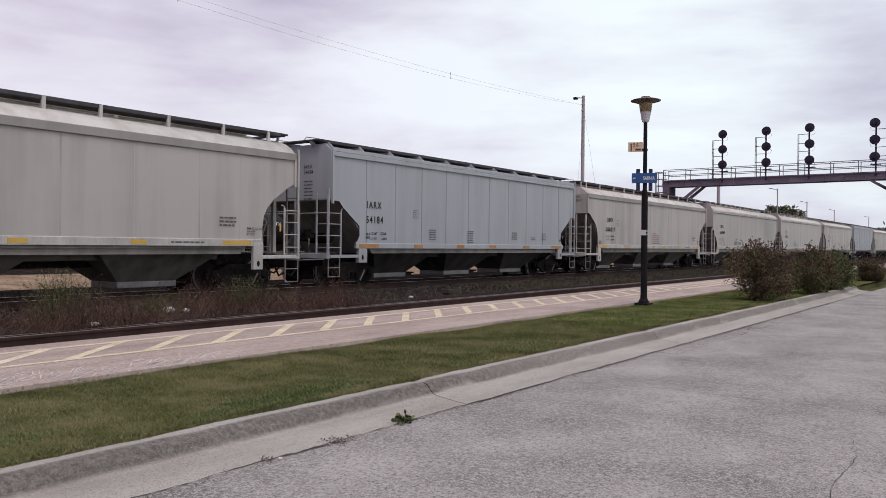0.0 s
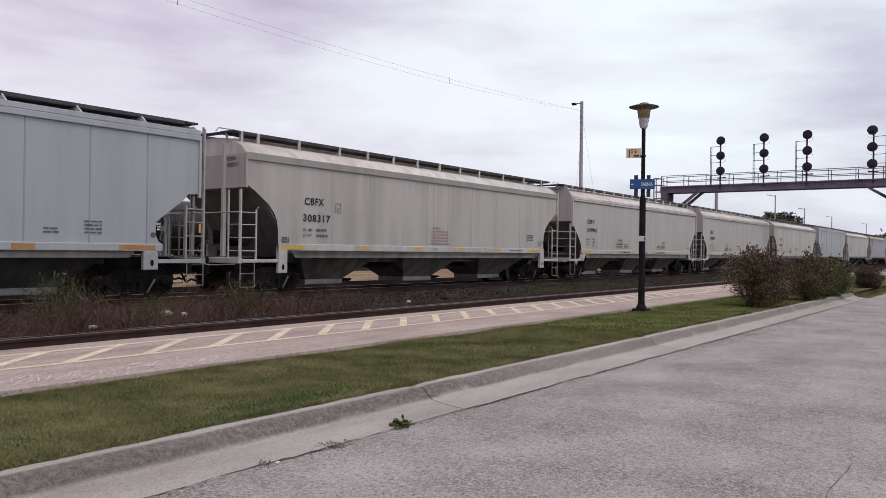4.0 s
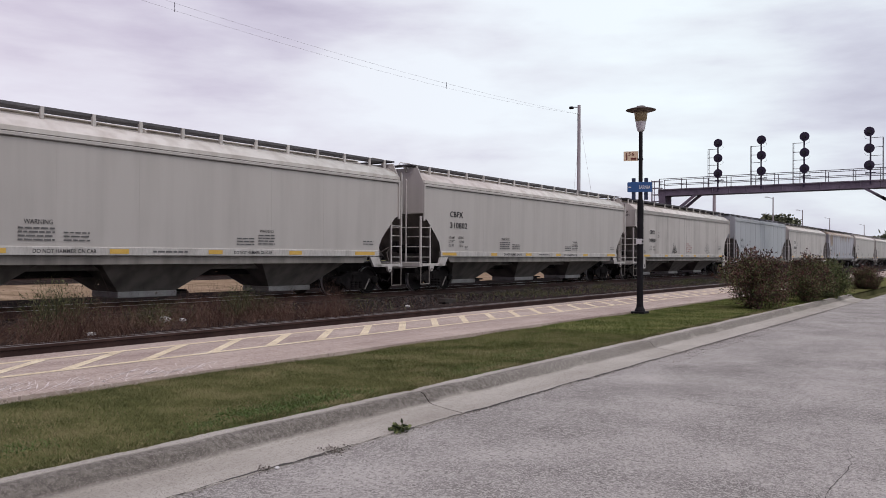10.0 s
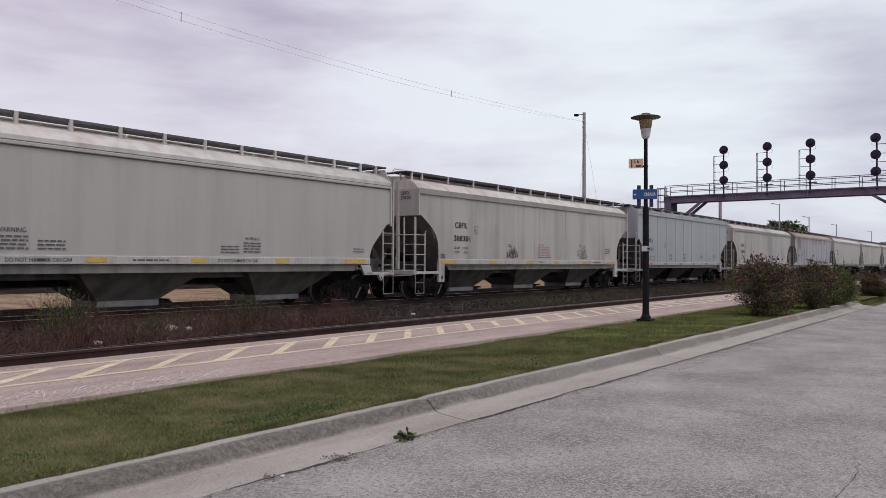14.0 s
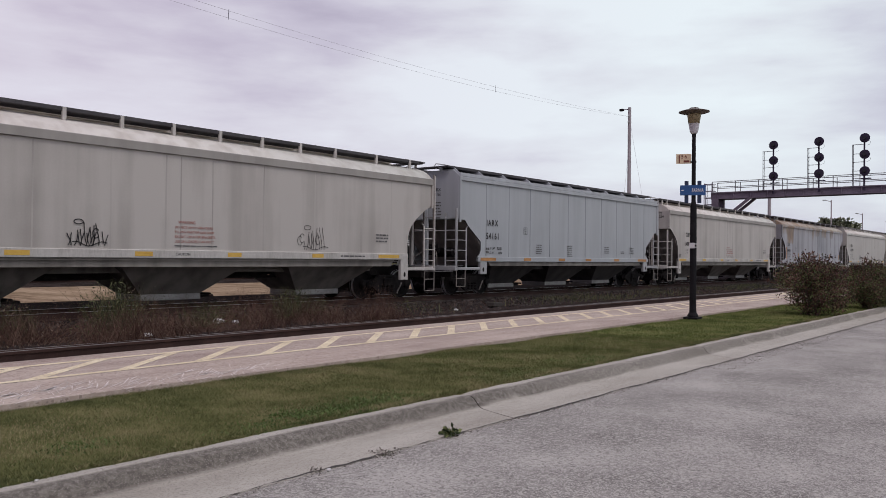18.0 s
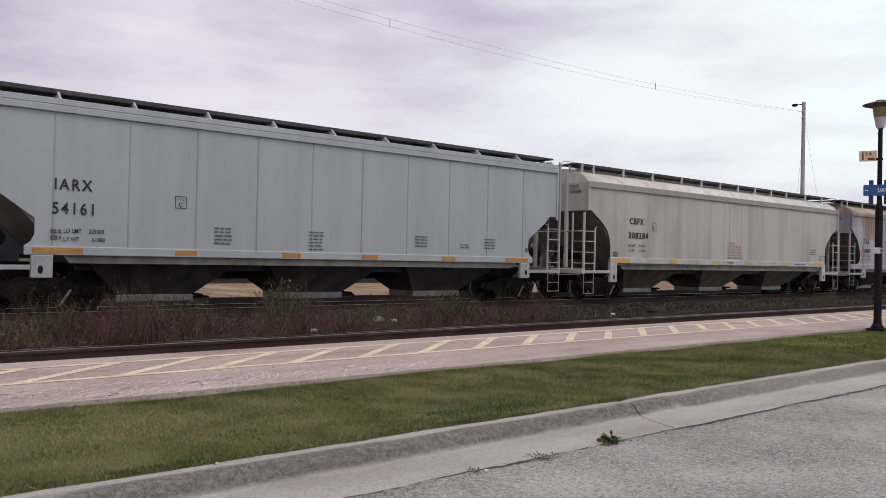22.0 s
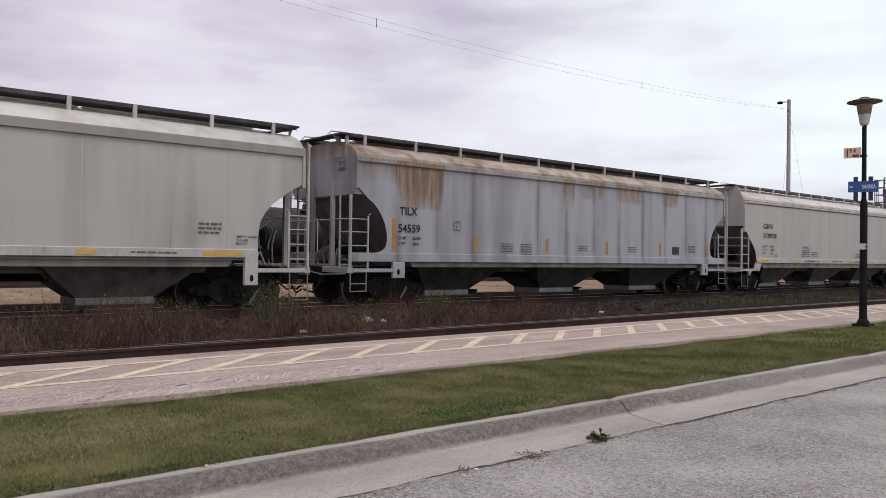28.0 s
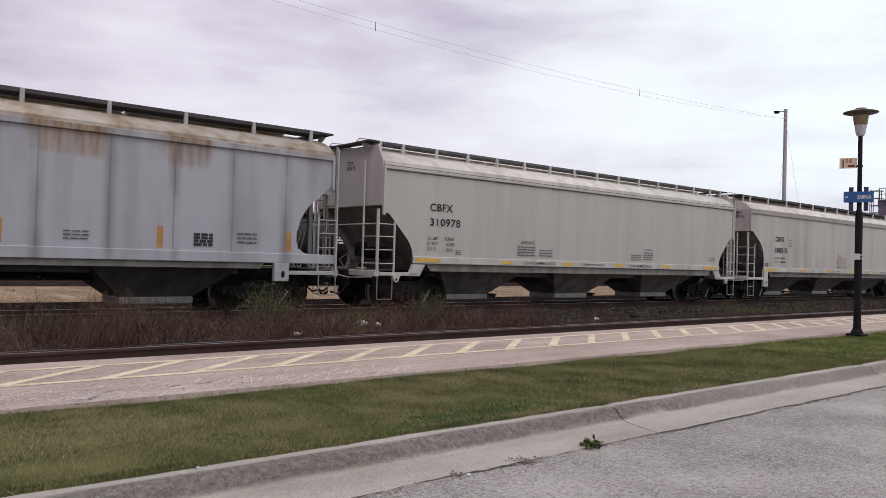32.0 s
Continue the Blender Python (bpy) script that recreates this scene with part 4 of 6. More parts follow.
    for k in (-1, 0, 1):
        cx = mid + k * (4.95 if not ribbed else 4.15)
        half, foot = (1.95, 0.84) if not ribbed else (1.86, 0.86)
        bm = bmesh.new()
        hi = [(cx - half, -W + 0.14, 1.3), (cx + half, -W + 0.14, 1.3), (cx + half, W - 0.14, 1.3), (cx - half, W - 0.14, 1.3)]
        md = [(cx - half + 0.05, -W + 0.20, 1.20), (cx + half - 0.05, -W + 0.20, 1.20), (cx + half - 0.05, W - 0.20, 1.20), (cx - half + 0.05, W - 0.20, 1.20)]
        lo = [(cx - foot, -0.58, 0.34), (cx + foot, -0.58, 0.34), (cx + foot, 0.58, 0.34), (cx - foot, 0.58, 0.34)]
        rings = [[bm.verts.new(p) for p in r] for r in (hi, md, lo)]
        for p, q in zip(rings, rings[1:]):
            for i in range(4):
                j = (i + 1) % 4
                bm.faces.new((p[i], p[j], q[j], q[i]))
        bm.faces.new(rings[0])
        bm.faces.new(rings[-1][::-1])
        part("hopper", bm, M["hopper_dark" if kind in ("ribbed", "rusty") else "hopper"], car, "sloping hopper bay, underside shade and grime in its paint")
        o = bmesh.new()
        box(o, cx - foot - 0.02, cx + foot + 0.02, -0.61, 0.61, 0.19, 0.35, 0.015)
        part("outlet", o, M["outlet"], car, "galvanised outlet frame")
        part("outlet_gate", B(cx + foot + 0.03, cx + foot + 0.45, -0.55, 0.55, 0.24, 0.30, bevel=0.01), M["truck"], car)
        part("gate_shaft", rod(bmesh.new(), (cx + foot + 0.12, -0.9, 0.34), (cx + foot + 0.12, 0.9, 0.34), 0.03, 8), M["truck"], car)
    part("centre_sill", B(-0.30, L + 0.30, -0.30, 0.30, 0.72, 1.06, bevel=0.02), M["truck"], car)
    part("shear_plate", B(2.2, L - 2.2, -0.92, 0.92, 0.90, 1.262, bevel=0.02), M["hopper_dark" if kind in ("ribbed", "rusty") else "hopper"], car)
    # ends: platforms, ladders, steps, couplers
    for e in (0, 1):
        def X(x):
            return x if e == 0 else L - x

        def ebox(x0, x1, *rest, **kw):
            return B(min(X(x0), X(x1)), max(X(x0), X(x1)), *rest, **kw)
        part("end_sill", ebox(-0.22, -0.06, -W, W, 0.90, 1.06, bevel=0.012), M[st], car)
        for s in (-1, 1):
            y0, y1 = (-W - 0.02, -W + 0.06) if s < 0 else (W - 0.06, W + 0.02)
            part("step_beam", ebox(-0.06, 1.22, y0, y1, 0.92, 1.02, bevel=0.01), M[st], car)
            if kind != "smooth":
                x1, z0, z1 = (1.56, 0.62, 1.40) if kind == "curved" else (1.62, 0.76, sill_low - 0.002)
                plate = part("jacking_plate", ebox(1.22, x1, y0 - 0.02, y1 + 0.02, z0, z1, bevel=0.012), M[st], car)
                hole = [(X(1.39) + 0.05 * math.cos(a), z0 + 0.17 + 0.085 * math.sin(a)) for a in np.linspace(0, math.tau, 13)[:-1]]
                part("plate_hole", prism(bmesh.new(), hole, s * (W + 0.0415), s * (W + 0.044)), M["truck"], plate)
            else:
                g = prism(bmesh.new(), [(X(0.9), 0.92), (X(1.3), 0.92), (X(1.5), 1.25), (X(1.05), 1.25)], y0, y1)
                part("gusset", g, M[st], car)
                eye = part("lifting_eye", prism(bmesh.new(), [(X(0.36), 0.93), (X(0.62), 0.93), (X(0.56), 0.78), (X(0.49), 0.73), (X(0.42), 0.78)], y0 - 0.006, y1 + 0.006), M[st], car)
                part("eye_hole", lathe([(0.034, s * (W + 0.0275)), (0.034, s * (W + 0.031))], 12, "y", (X(0.49), 0, 0.82)), M["truck"], eye)
            rung = [1.25, 1.62, 1.98, 2.32]
            tall = (e == 0) == (s > 0)
            za = 2.72 if kind in ("smooth",) else 3.1 if kind == "ribbed" else 2.95
            ladder(car, "side_ladder", X(-0.14), X(0.40), 1.0, ze + 0.18 if tall else za, 2.40, lambda q, z: (q, s * (W - 0.0), z), st, rung)
            if tall:
                # the ladder that climbs the end up to the roof
                ladder(car, "end_ladder", s * (W - 0.02), s * (W - 0.46), 1.0, ze + 0.22, ze + 0.12, lambda q, z: (X(-0.11), q, z), "step_steel", [1.25 + 0.365 * k for k in range(8)])
            else:
                ladder(car, "end_ladder", s * (W - 0.02), s * (W - (0.68 if kind == "smooth" else 0.50)), 1.0, za, ze + 0.1 if kind == "smooth" else 2.95, lambda q, z: (X(-0.16), q, z), st, rung)
            part("ladder_hook", tube([(X(0.40), s * W, 2.38), (X(0.43), s * W, 2.45), (X(0.50), s * (W - 0.02), 2.47)], 0.016), M[st], car)
            # sill step
            zs = {"curved": 0.24, "smooth": 0.28, "ribbed": 0.34, "rusty": 0.42}[kind]
            bm = rods([(X(-0.14), s * W, 0.92), (X(-0.14), s * W, zs), (X(0.36), s * W, zs), (X(0.36), s * W, 0.92)], 0.017)
            part("sill_step", bm, M["step_steel"], car)
            if kind != "smooth":
                part("sill_step_tread", rod(bmesh.new(), (X(-0.14), s * W, 0.62), (X(0.36), s * W, 0.62), 0.014), M["step_steel"], car)
            part("corner_post", ebox(-0.02, 0.05, s * W - 0.05 if s < 0 else s * W - 0.02, s * W + 0.02 if s < 0 else s * W + 0.05, K["cut"][0][1] - 0.1, ze - 0.1), body_mat, car)
            if kind != "smooth" and not (ribbed and s > 0):
                yb, wb, top_z = {"curved": (0.72, 0.05, ze + 0.30), "ribbed": (0.10, 0.075, ze + 0.1), "rusty": (0.52, 0.05, 3.25)}[kind]
                part("end_brace", prism(bmesh.new(), [(X(-0.06), 1.05), (X(0.05), 1.05), (X(0.05), top_z), (X(-0.06), top_z)], s * yb - wb, s * yb + wb), body_mat, car)
            part("roof_grab", rods([(X(0.35), s * 0.7, zb + 0.02), (X(0.35), s * 0.7, zb + 0.12), (X(-0.2), s * 0.7, zb + 0.11), (X(-0.3), s * 0.7, zb)], 0.016), M[st], car)
        part("cross_rail", rod(bmesh.new(), (X(-0.17), -W, 2.32), (X(-0.17), W, 2.32), 0.018), M[st], car)
        part("draft_striker", ebox(-0.34, -0.06, -0.38, 0.38, 0.60, 1.06, bevel=0.03), M["truck"], car)
        part("end_beam", ebox(-0.05, 0.12, -1.30, 1.30, 0.66, 0.90, bevel=0.02), M["truck"], car)
        part("coupler_shank", ebox(-0.75, -0.25, -0.11, 0.11, 0.78, 0.98, bevel=0.03), M["truck"], car)
        kn = prism(bmesh.new(), [(X(-0.66), -0.16), (X(-0.78), -0.2), (X(-0.86), -0.1), (X(-0.80), 0.02), (X(-0.88), 0.12), (X(-0.74), 0.2), (X(-0.62), 0.12)], 0.74, 1.02, "z")
        part("coupler_knuckle", kn, M["truck"], car)
        hose = tube([(X(-0.3), 0.3, 0.8), (X(-0.45), 0.3, 0.55), (X(-0.62), 0.28, 0.42), (X(-0.8), 0.26, 0.46)], 0.028)
        part("air_hose", hose, M["truck"], car)
        hose = tube([(X(-0.2), -0.42, 0.85), (X(-0.34), -0.44, 0.60), (X(-0.52), -0.40, 0.36), (X(-0.75), -0.30, 0.44)], 0.03)
        part("air_hose", hose, M["truck"], car)
        lever = rods([(X(-0.24), -W + 0.1, 0.88), (X(-0.3), -0.5, 0.84), (X(-0.6), -0.16, 0.95)], 0.015)
        part("uncoupling_lever", lever, M[st], car)
        truck_at(car, X(1.52) if e == 0 else L - 1.52)
    # brake gear on both ends
    part("brake_reservoir", lathe([(0.05, -0.5), (0.17, -0.46), (0.17, 0.46), (0.05, 0.5)], 14, "y", (0.75, -0.35, 1.55)), M["truck"], car)
    valve = bmesh.new()
    box(valve, 0.22, 0.48, -0.30, 0.05, 1.45, 1.85, 0.03)
    rod(valve, (0.35, -0.42, 1.62), (0.35, -0.30, 1.62), 0.09, 10)
    rod(valve, (0.20, -0.12, 1.72), (0.14, -0.12, 1.72), 0.07, 10)
    part("brake_valve", valve, M["truck"], car, "black grimy brake valve on the end platform")
    for k, (y, z) in enumerate(((-0.55, 1.16), (0.15, 1.20), (0.6, 1.14))):
        part("brake_pipe", tube([(0.1 + 0.1 * k, y, 1.06), (0.12, y + 0.04, z + 0.2), (0.3, y * 0.6, z + 0.42), (0.5, -0.2, 1.7 + 0.05 * k)], 0.018), M["step_steel"], car)
    ring = [(L + 0.16, 0.75 + 0.26 * math.cos(a), 1.85 + 0.26 * math.sin(a)) for a in np.linspace(0, math.tau, 19)]
    wheel = part("brake_wheel", tube(ring, 0.018), M["truck"], car)
    for k in range(3):
        a = k * math.tau / 3 + 0.4
        part("spoke", rod(bmesh.new(), (L + 0.16, 0.75, 1.85), (L + 0.16, 0.75 + 0.25 * math.cos(a), 1.85 + 0.25 * math.sin(a)), 0.012, 5), M["truck"], wheel)
    part("brake_housing", B(L - 0.02, L + 0.13, 0.58, 0.92, 1.60, 2.05, bevel=0.03), M["truck"], car)
    part("brake_cylinder", lathe([(0.06, -0.75), (0.15, -0.70), (0.16, -0.25), (0.05, -0.2)], 14, "y", (L - 0.55, 0, 1.36)), M["truck"], car)
    for k, y in enumerate((-0.55, -0.35)):
        part("brake_pipe", tube([(L - 0.25, y, 1.08), (L - 0.28, y, 1.6), (L - 0.22, y - 0.1, 2.0), (L - 0.42, y - 0.16, 2.22 + 0.1 * k), (L - 0.62, y - 0.1, 2.05)], 0.020), M["pipe_pale"], car, "pale bent brake pipe")
    crank = rods([(L - 1.15, -1.1, 1.08), (L - 0.86, -1.05, 1.42), (L - 0.70, -1.0, 1.10)], 0.026)
    part("bell_crank", crank, M["pipe_pale"], car)
    part("brake_rod", rod(bmesh.new(), (L - 0.86, -1.05, 1.40), (L - 0.1, 0.6, 2.3), 0.012), M["step_steel"], car)
    for x0, x1 in ((-0.18, 0.55), (L - 0.55, L + 0.18)):
        deck = bmesh.new()
        for k in range(10):
            y = -1.35 + 0.3 * k
            box(deck, x0, x1, y - 0.03, y + 0.03, 1.062, 1.09)
        part("crossover_deck", deck, M["grating"], car)
    return car


def face(x, z, y=-SIDE - 0.017):
    """Writing on the car's near side: x along the car, y up."""
    return pose(x, y, z, 90, 0, 0)


def bars(car, name, x, z, w, rows, pitch, mat, h=0.035, y=-SIDE - 0.017, seed=1):
    rng = random.Random(seed)
    bm = bmesh.new()
    for k in range(rows):
        q = x
        while q < x + w - 0.03:
            ln = min(rng.uniform(0.08, 0.22), x + w - q)
            v = [bm.verts.new((a, y, b)) for a, b in ((q, z - k * pitch), (q + ln, z - k * pitch), (q + ln, z - k * pitch + h), (q, z - k * pitch + h))]
            bm.faces.new(v)
            q += ln + 0.03
    return tagged(part(name, bm, M[mat], car), kind="stuff")


def outline_box(car, x, z, w, h, mat="ink", t=0.014):
    y = -SIDE - 0.017
    bm = bmesh.new()
    for x0, x1, z0, z1 in ((x, x + w, z, z + t), (x, x + w, z + h - t, z + h), (x, x + t, z + t, z + h - t), (x + w - t, x + w, z + t, z + h - t)):
        v = [bm.verts.new(p) for p in ((x0, y, z0), (x1, y, z0), (x1, y, z1), (x0, y, z1))]
        bm.faces.new(v)
    return part("stencil_frame", bm, M[mat], car)


def scrawl(car, x, z, scale, seed, w=0.012, name="graffiti"):
    """A quick spray tag: a row of letter-like zigzags with a loop above and a few dots."""
    rng = random.Random(seed)
    bm = bmesh.new()
    y = -SIDE - 0.018

    def stroke(pts, w):
        prev = None
        for i, (px, pz) in enumerate(pts):
            qx, qz = pts[min(i + 1, len(pts) - 1)]
            ox, oz = pts[max(i - 1, 0)]
            ln = math.hypot(qx - ox, qz - oz) or 1.0
            nx, nz = -(qz - oz) / ln * w, (qx - ox) / ln * w
            q = (bm.verts.new((px - nx, y, pz - nz)), bm.verts.new((px + nx, y, pz + nz)))
            if prev:
                bm.faces.new((prev[0], prev[1], q[1], q[0]))
            prev = q

    for k in range(12):
        cx = x + k * 0.105 * scale
        h = rng.uniform(0.3, 0.85) * scale
        lean = rng.uniform(-0.12, 0.16) * scale
        kind = rng.randrange(3)
        if kind == 0:
            stroke([(cx + lean * f + 0.02 * math.sin(5 * f), z + h * f) for f in np.linspace(0, 1, 6)], w)
        elif kind == 1:
            stroke([(cx, z + h), (cx + 0.05 * scale, z + 0.3 * h), (cx + 0.10 * scale, z), (cx + 0.15 * scale, z + 0.4 * h), (cx + 0.22 * scale, z + 0.8 * h)], w)
        else:
            r = 0.11 * scale
            stroke([(cx + r * math.cos(a), z + 0.5 * h + 1.5 * r * math.sin(a)) for a in np.linspace(0.6, 5.6, 12)], w)
    stroke([(x + 0.35 * scale + 0.16 * scale * math.cos(a), z + 0.80 * scale + 0.08 * scale * math.sin(a)) for a in np.linspace(0, 6.2, 14)], w)
    stroke([(x + f * 1.35 * scale, z + 0.06 * scale + 0.05 * math.sin(f * 9)) for f in np.linspace(0.1, 1, 14)], w)
    return tagged(part(name, bm, M["graffiti"], car, "black spray-painted scrawl"), kind="stuff")


def letter_car(car, kind, mark, number, extra=""):
    if kind == "smooth":
        lettering("reporting_mark", mark, 0.30, face(1.62, 2.78), M["ink"], car, wide=1.12, space=1.06, bold=0.016)
        lettering("car_number", number, 0.30, face(1.62, 2.36), M["ink"], car, wide=1.24, space=1.06, bold=0.016)
        lettering("end_mark", mark + "\n" + number, 0.15, pose(-0.036, 0.16, 4.02, 90, 0, -90), M["ink"], car)
        for k, (a, b) in enumerate((("LD LMT", "223000"), ("LT WT", "63000"), ("CU FT", "5612"))):
            lettering("weight_stencil", a, 0.125, face(1.55, 1.96 - 0.155 * k), M["ink_grey"], car)
            lettering("weight_stencil", b, 0.125, face(2.18 if k == 0 else 2.26, 1.96 - 0.155 * k), M["ink_grey"], car)
        bars(car, "notice", 2.62, 1.66, 0.22, 3, 0.05, "ink_grey", 0.022)
        lettering("notice_heading", "WARNING", 0.15, face(5.32, 1.96), M["ink"], car, wide=0.88, bold=0.0)
        bars(car, "notice", 5.2, 1.85, 0.80, 4, 0.085, "ink_grey", 0.038, seed=3)
        bars(car, "notice", 6.2, 1.77, 0.62, 3, 0.085, "ink_grey", 0.034, seed=4)
        bars(car, "notice", 11.05, 1.74, 0.60, 3, 0.08, "ink_grey", 0.032, seed=5)
        lettering("notice_heading", "WARNING", 0.12, face(11.85, 1.94), M["ink"], car, wide=0.88, bold=0.0)
        bars(car, "notice", 11.8, 1.84, 0.62, 4, 0.08, "ink_grey", 0.034, seed=6)
        for x, h in ((5.5, 0.13), (10.93, 0.12)):
            lettering("sill_notice", "DO NOT HAMMER ON CAR", h, pose(x, -SIDE - 0.04, 1.325, 90, 0, 0), M["ink"], car, wide=0.9, bold=0.012)
        bars(car, "sill_notice", 8.45, 1.35, 1.0, 1, 0.1, "ink_grey", 0.045, y=-SIDE - 0.04)
        bars(car, "notice", 16.2, 1.75, 0.5, 2, 0.09, "ink_grey", 0.03, seed=9)
    elif kind == "curved":
        lettering("reporting_mark", mark, 0.30, face(2.23, 2.66), M["ink"], car, wide=1.0, space=1.15, bold=0.024)
        lettering("car_number", number, 0.30, face(2.17, 2.16), M["ink"], car, wide=1.16, space=1.12, bold=0.024)
        lettering("end_mark", mark + "\n" + number, 0.17, pose(-0.008, -0.84, 3.78, 90, 0, -90), M["ink"], car)
        outline_box(car, 3.55, 2.46, 0.24, 0.30, "ink")
        lettering("stencil_letter", "C", 0.14, face(3.61, 2.52), M["ink"], car)
        for k, a in enumerate(("LD LMT", "LT WT")):
            lettering("weight_stencil", a, 0.125, face(2.17, 1.86 - 0.17 * k), M["ink_grey"], car)
            figure = {"308301": ("223700", "62300"), "308284": ("223700", "62300")}.get(number)
            if figure:
                lettering("weight_figure", figure[k], 0.125, face(2.74 + 0.08 * k, 1.86 - 0.17 * k), M["ink_grey"], car)
            else:
                bars(car, "weight_figure", 2.74, 1.87 - 0.17 * k, 0.48, 1, 0.1, "ink_grey", 0.075, seed=30 + k)
        bars(car, "notice_plate", 1.35, 1.62, 0.28, 3, 0.06, "ink_grey", 0.045, seed=2)
        lettering("notice_heading", "WARNING", 0.10, face(8.62, 2.12), M["ink_red"], car)
        for k, line in enumerate(("DO NOT APPLY VIBRATORS", "TO ANY PART OF CAR BODY", "EXCEPT VIBRATOR BRACKETS", "USE ON LOADED CAR ONLY")):
            lettering("notice", line, 0.085, face(8.53, 2.00 - 0.115 * k), M["ink_red"], car)
        bars(car, "notice", 8.53, 1.56, 1.2, 1, 0.08, "ink_grey", 0.03, seed=6)
        lettering("sill_notice", "CAUTION", 0.09, pose(8.55, -SIDE - 0.04, 1.34, 90, 0, 0), M["ink"], car)
        bars(car, "sill_notice", 14.0, 1.35, 1.0, 1, 0.1, "ink_grey", 0.04, y=-SIDE - 0.04)
        bars(car, "notice", 15.5, 2.02, 0.55, 3, 0.1, "ink_grey", 0.045, seed=7)
        if number != "308301":
            lettering("brake_notice", "EMPTY LOAD\n1/4 ADJ\nBLOCK", 0.08, face(16.42, 1.74), M["ink"], car, space=1.15)
    elif kind == "ribbed":
        lettering("reporting_mark", mark, 0.32, face(1.60, 2.55), M["ink"], car, wide=0.86, space=1.28, bold=0.016)
        lettering("car_number", number, 0.33, face(1.57, 2.06), M["ink"], car, wide=0.88, space=1.22, bold=0.016)
        lettering("end_mark", mark + "\n" + number, 0.17, pose(-0.036, -0.42, 3.75, 90, 0, -90), M["ink"], car)
        for k in range(6):
            bars(car, "end_notice", 0.0, 0.0, 0.4, 1, 0.1, "ink_grey", 0.04, y=0.0, seed=20 + k).matrix_basis = pose(-0.037, -0.42, 3.32 - 0.11 * k, 0, 0, -90)
        for k, (a, b) in enumerate((("LD LMT", "225200" if number == "54184" else "225000"), ("LT WT", "60800" if number == "54184" else "61000"))):
            lettering("weight_stencil", a, 0.12, face(1.80, 1.68 - 0.17 * k), M["ink"], car, wide=0.85)
            lettering("weight_stencil", b, 0.12, face(2.28 if k == 0 else 2.35, 1.68 - 0.17 * k), M["ink"], car, wide=0.85)
        bars(car, "notice", 1.56, 1.66, 0.2, 2, 0.12, "ink_grey", 0.08, seed=4)
        outline_box(car, 4.06, 2.30, 0.26, 0.27)
        lettering("stencil_letter", "PLATE", 0.06, face(4.09, 2.48), M["ink_grey"], car)
        lettering("stencil_letter", "C", 0.13, face(4.14, 2.34), M["ink"], car)
        for x, r in ((4.98, 5), (7.42, 6), (10.72, 4), (13.28, 4)):
            bars(car, "notice", x, 1.88, 0.42, r, 0.085, "ink_grey", 0.035, seed=int(x))
        bars(car, "notice", 12.34, 1.70, 0.35, 2, 0.08, "ink_grey", 0.03, seed=13)
        for x in (15.05, 15.3):
            v = lathe([(0.07, -SIDE - 0.007), (0.07, -SIDE - 0.004)], 12, "y", (x, 0, 1.78 if x > 15.1 else 1.62))
            part("stencil_dot", v, M["ink_grey"], car)
    else:
        lettering("reporting_mark", mark, 0.30, face(1.43, 2.50), M["ink"], car, wide=0.98, bold=0.02)
        lettering("car_number", number, 0.31, face(1.38, 2.02), M["ink"], car, wide=1.0, bold=0.02)
        lettering("end_mark", mark + "\n" + number, 0.15, pose(-0.008, -0.80, 3.78, 90, 0, -90), M["ink"], car)
        for k, (a, b) in enumerate((("LD LMT", "222400"), ("LT WT", "63600"))):
            lettering("weight_stencil", a, 0.12, face(1.36, 1.82 - 0.16 * k), M["ink"], car, wide=0.8)
            lettering("weight_stencil", b, 0.12, face(1.88, 1.82 - 0.16 * k), M["ink"], car, wide=0.8)
        outline_box(car, 3.37, 2.12, 0.27, 0.28)
        lettering("stencil_letter", "PLATE", 0.06, face(3.41, 2.31), M["ink_grey"], car)
        lettering("stencil_letter", "C", 0.13, face(3.46, 2.16), M["ink"], car)
        for x, r in ((5.3, 4), (6.15, 5), (8.9, 3), (11.6, 3)):
            bars(car, "notice", x, 1.76, 0.5, r, 0.075, "ink_grey", 0.03, seed=int(x))
        bars(car, "notice_plate", 14.35, 1.78, 0.45, 4, 0.075, "ink", 0.065, seed=11)
        bars(car, "notice", 15.4, 1.85, 0.5, 3, 0.1, "ink_grey", 0.045, seed=12)
    return car


LABELS = {
    "curved": "beige covered hopper car, curved side cut-outs, marked {} {}",
    "smooth": "smooth light beige covered hopper car, yellow reflectors, marked {} {}",
    "ribbed": "blue-grey ribbed covered hopper car, orange reflectors, marked {} {}",
    "rusty": "rust-streaked grey covered hopper freight car, marked {} {}",
}
TRAIN = [
    # place of the near end at the start, kind, paint, marks
    (-2.20, "curved", None, "", ""), (17.55, "ribbed", None, "IARX", "54184"), (35.45, "curved", None, "CBFX", "308317"), (55.24, "smooth", None, "CBFX", "310940"),
    (74.70, "smooth", None, "CBFX", "310802"), (94.25, "curved", "beige_dusty", "CBFX", "308301"), (113.95, "ribbed", None, "IARX", "54161"), (131.85, "curved", "beige_dusty", "CBFX", "308284"),
    (151.60, "rusty", None, "TILX", "54559"), (171.20, "smooth", None, "CBFX", "310978"), (190.70, "curved", None, "CBFX", "308315"), (210.40, "curved", "beige_dusty", "", ""),
    (230.10, "smooth", None, "", ""), (249.70, "curved", None, "", ""),
]
CARS = []
models = {}
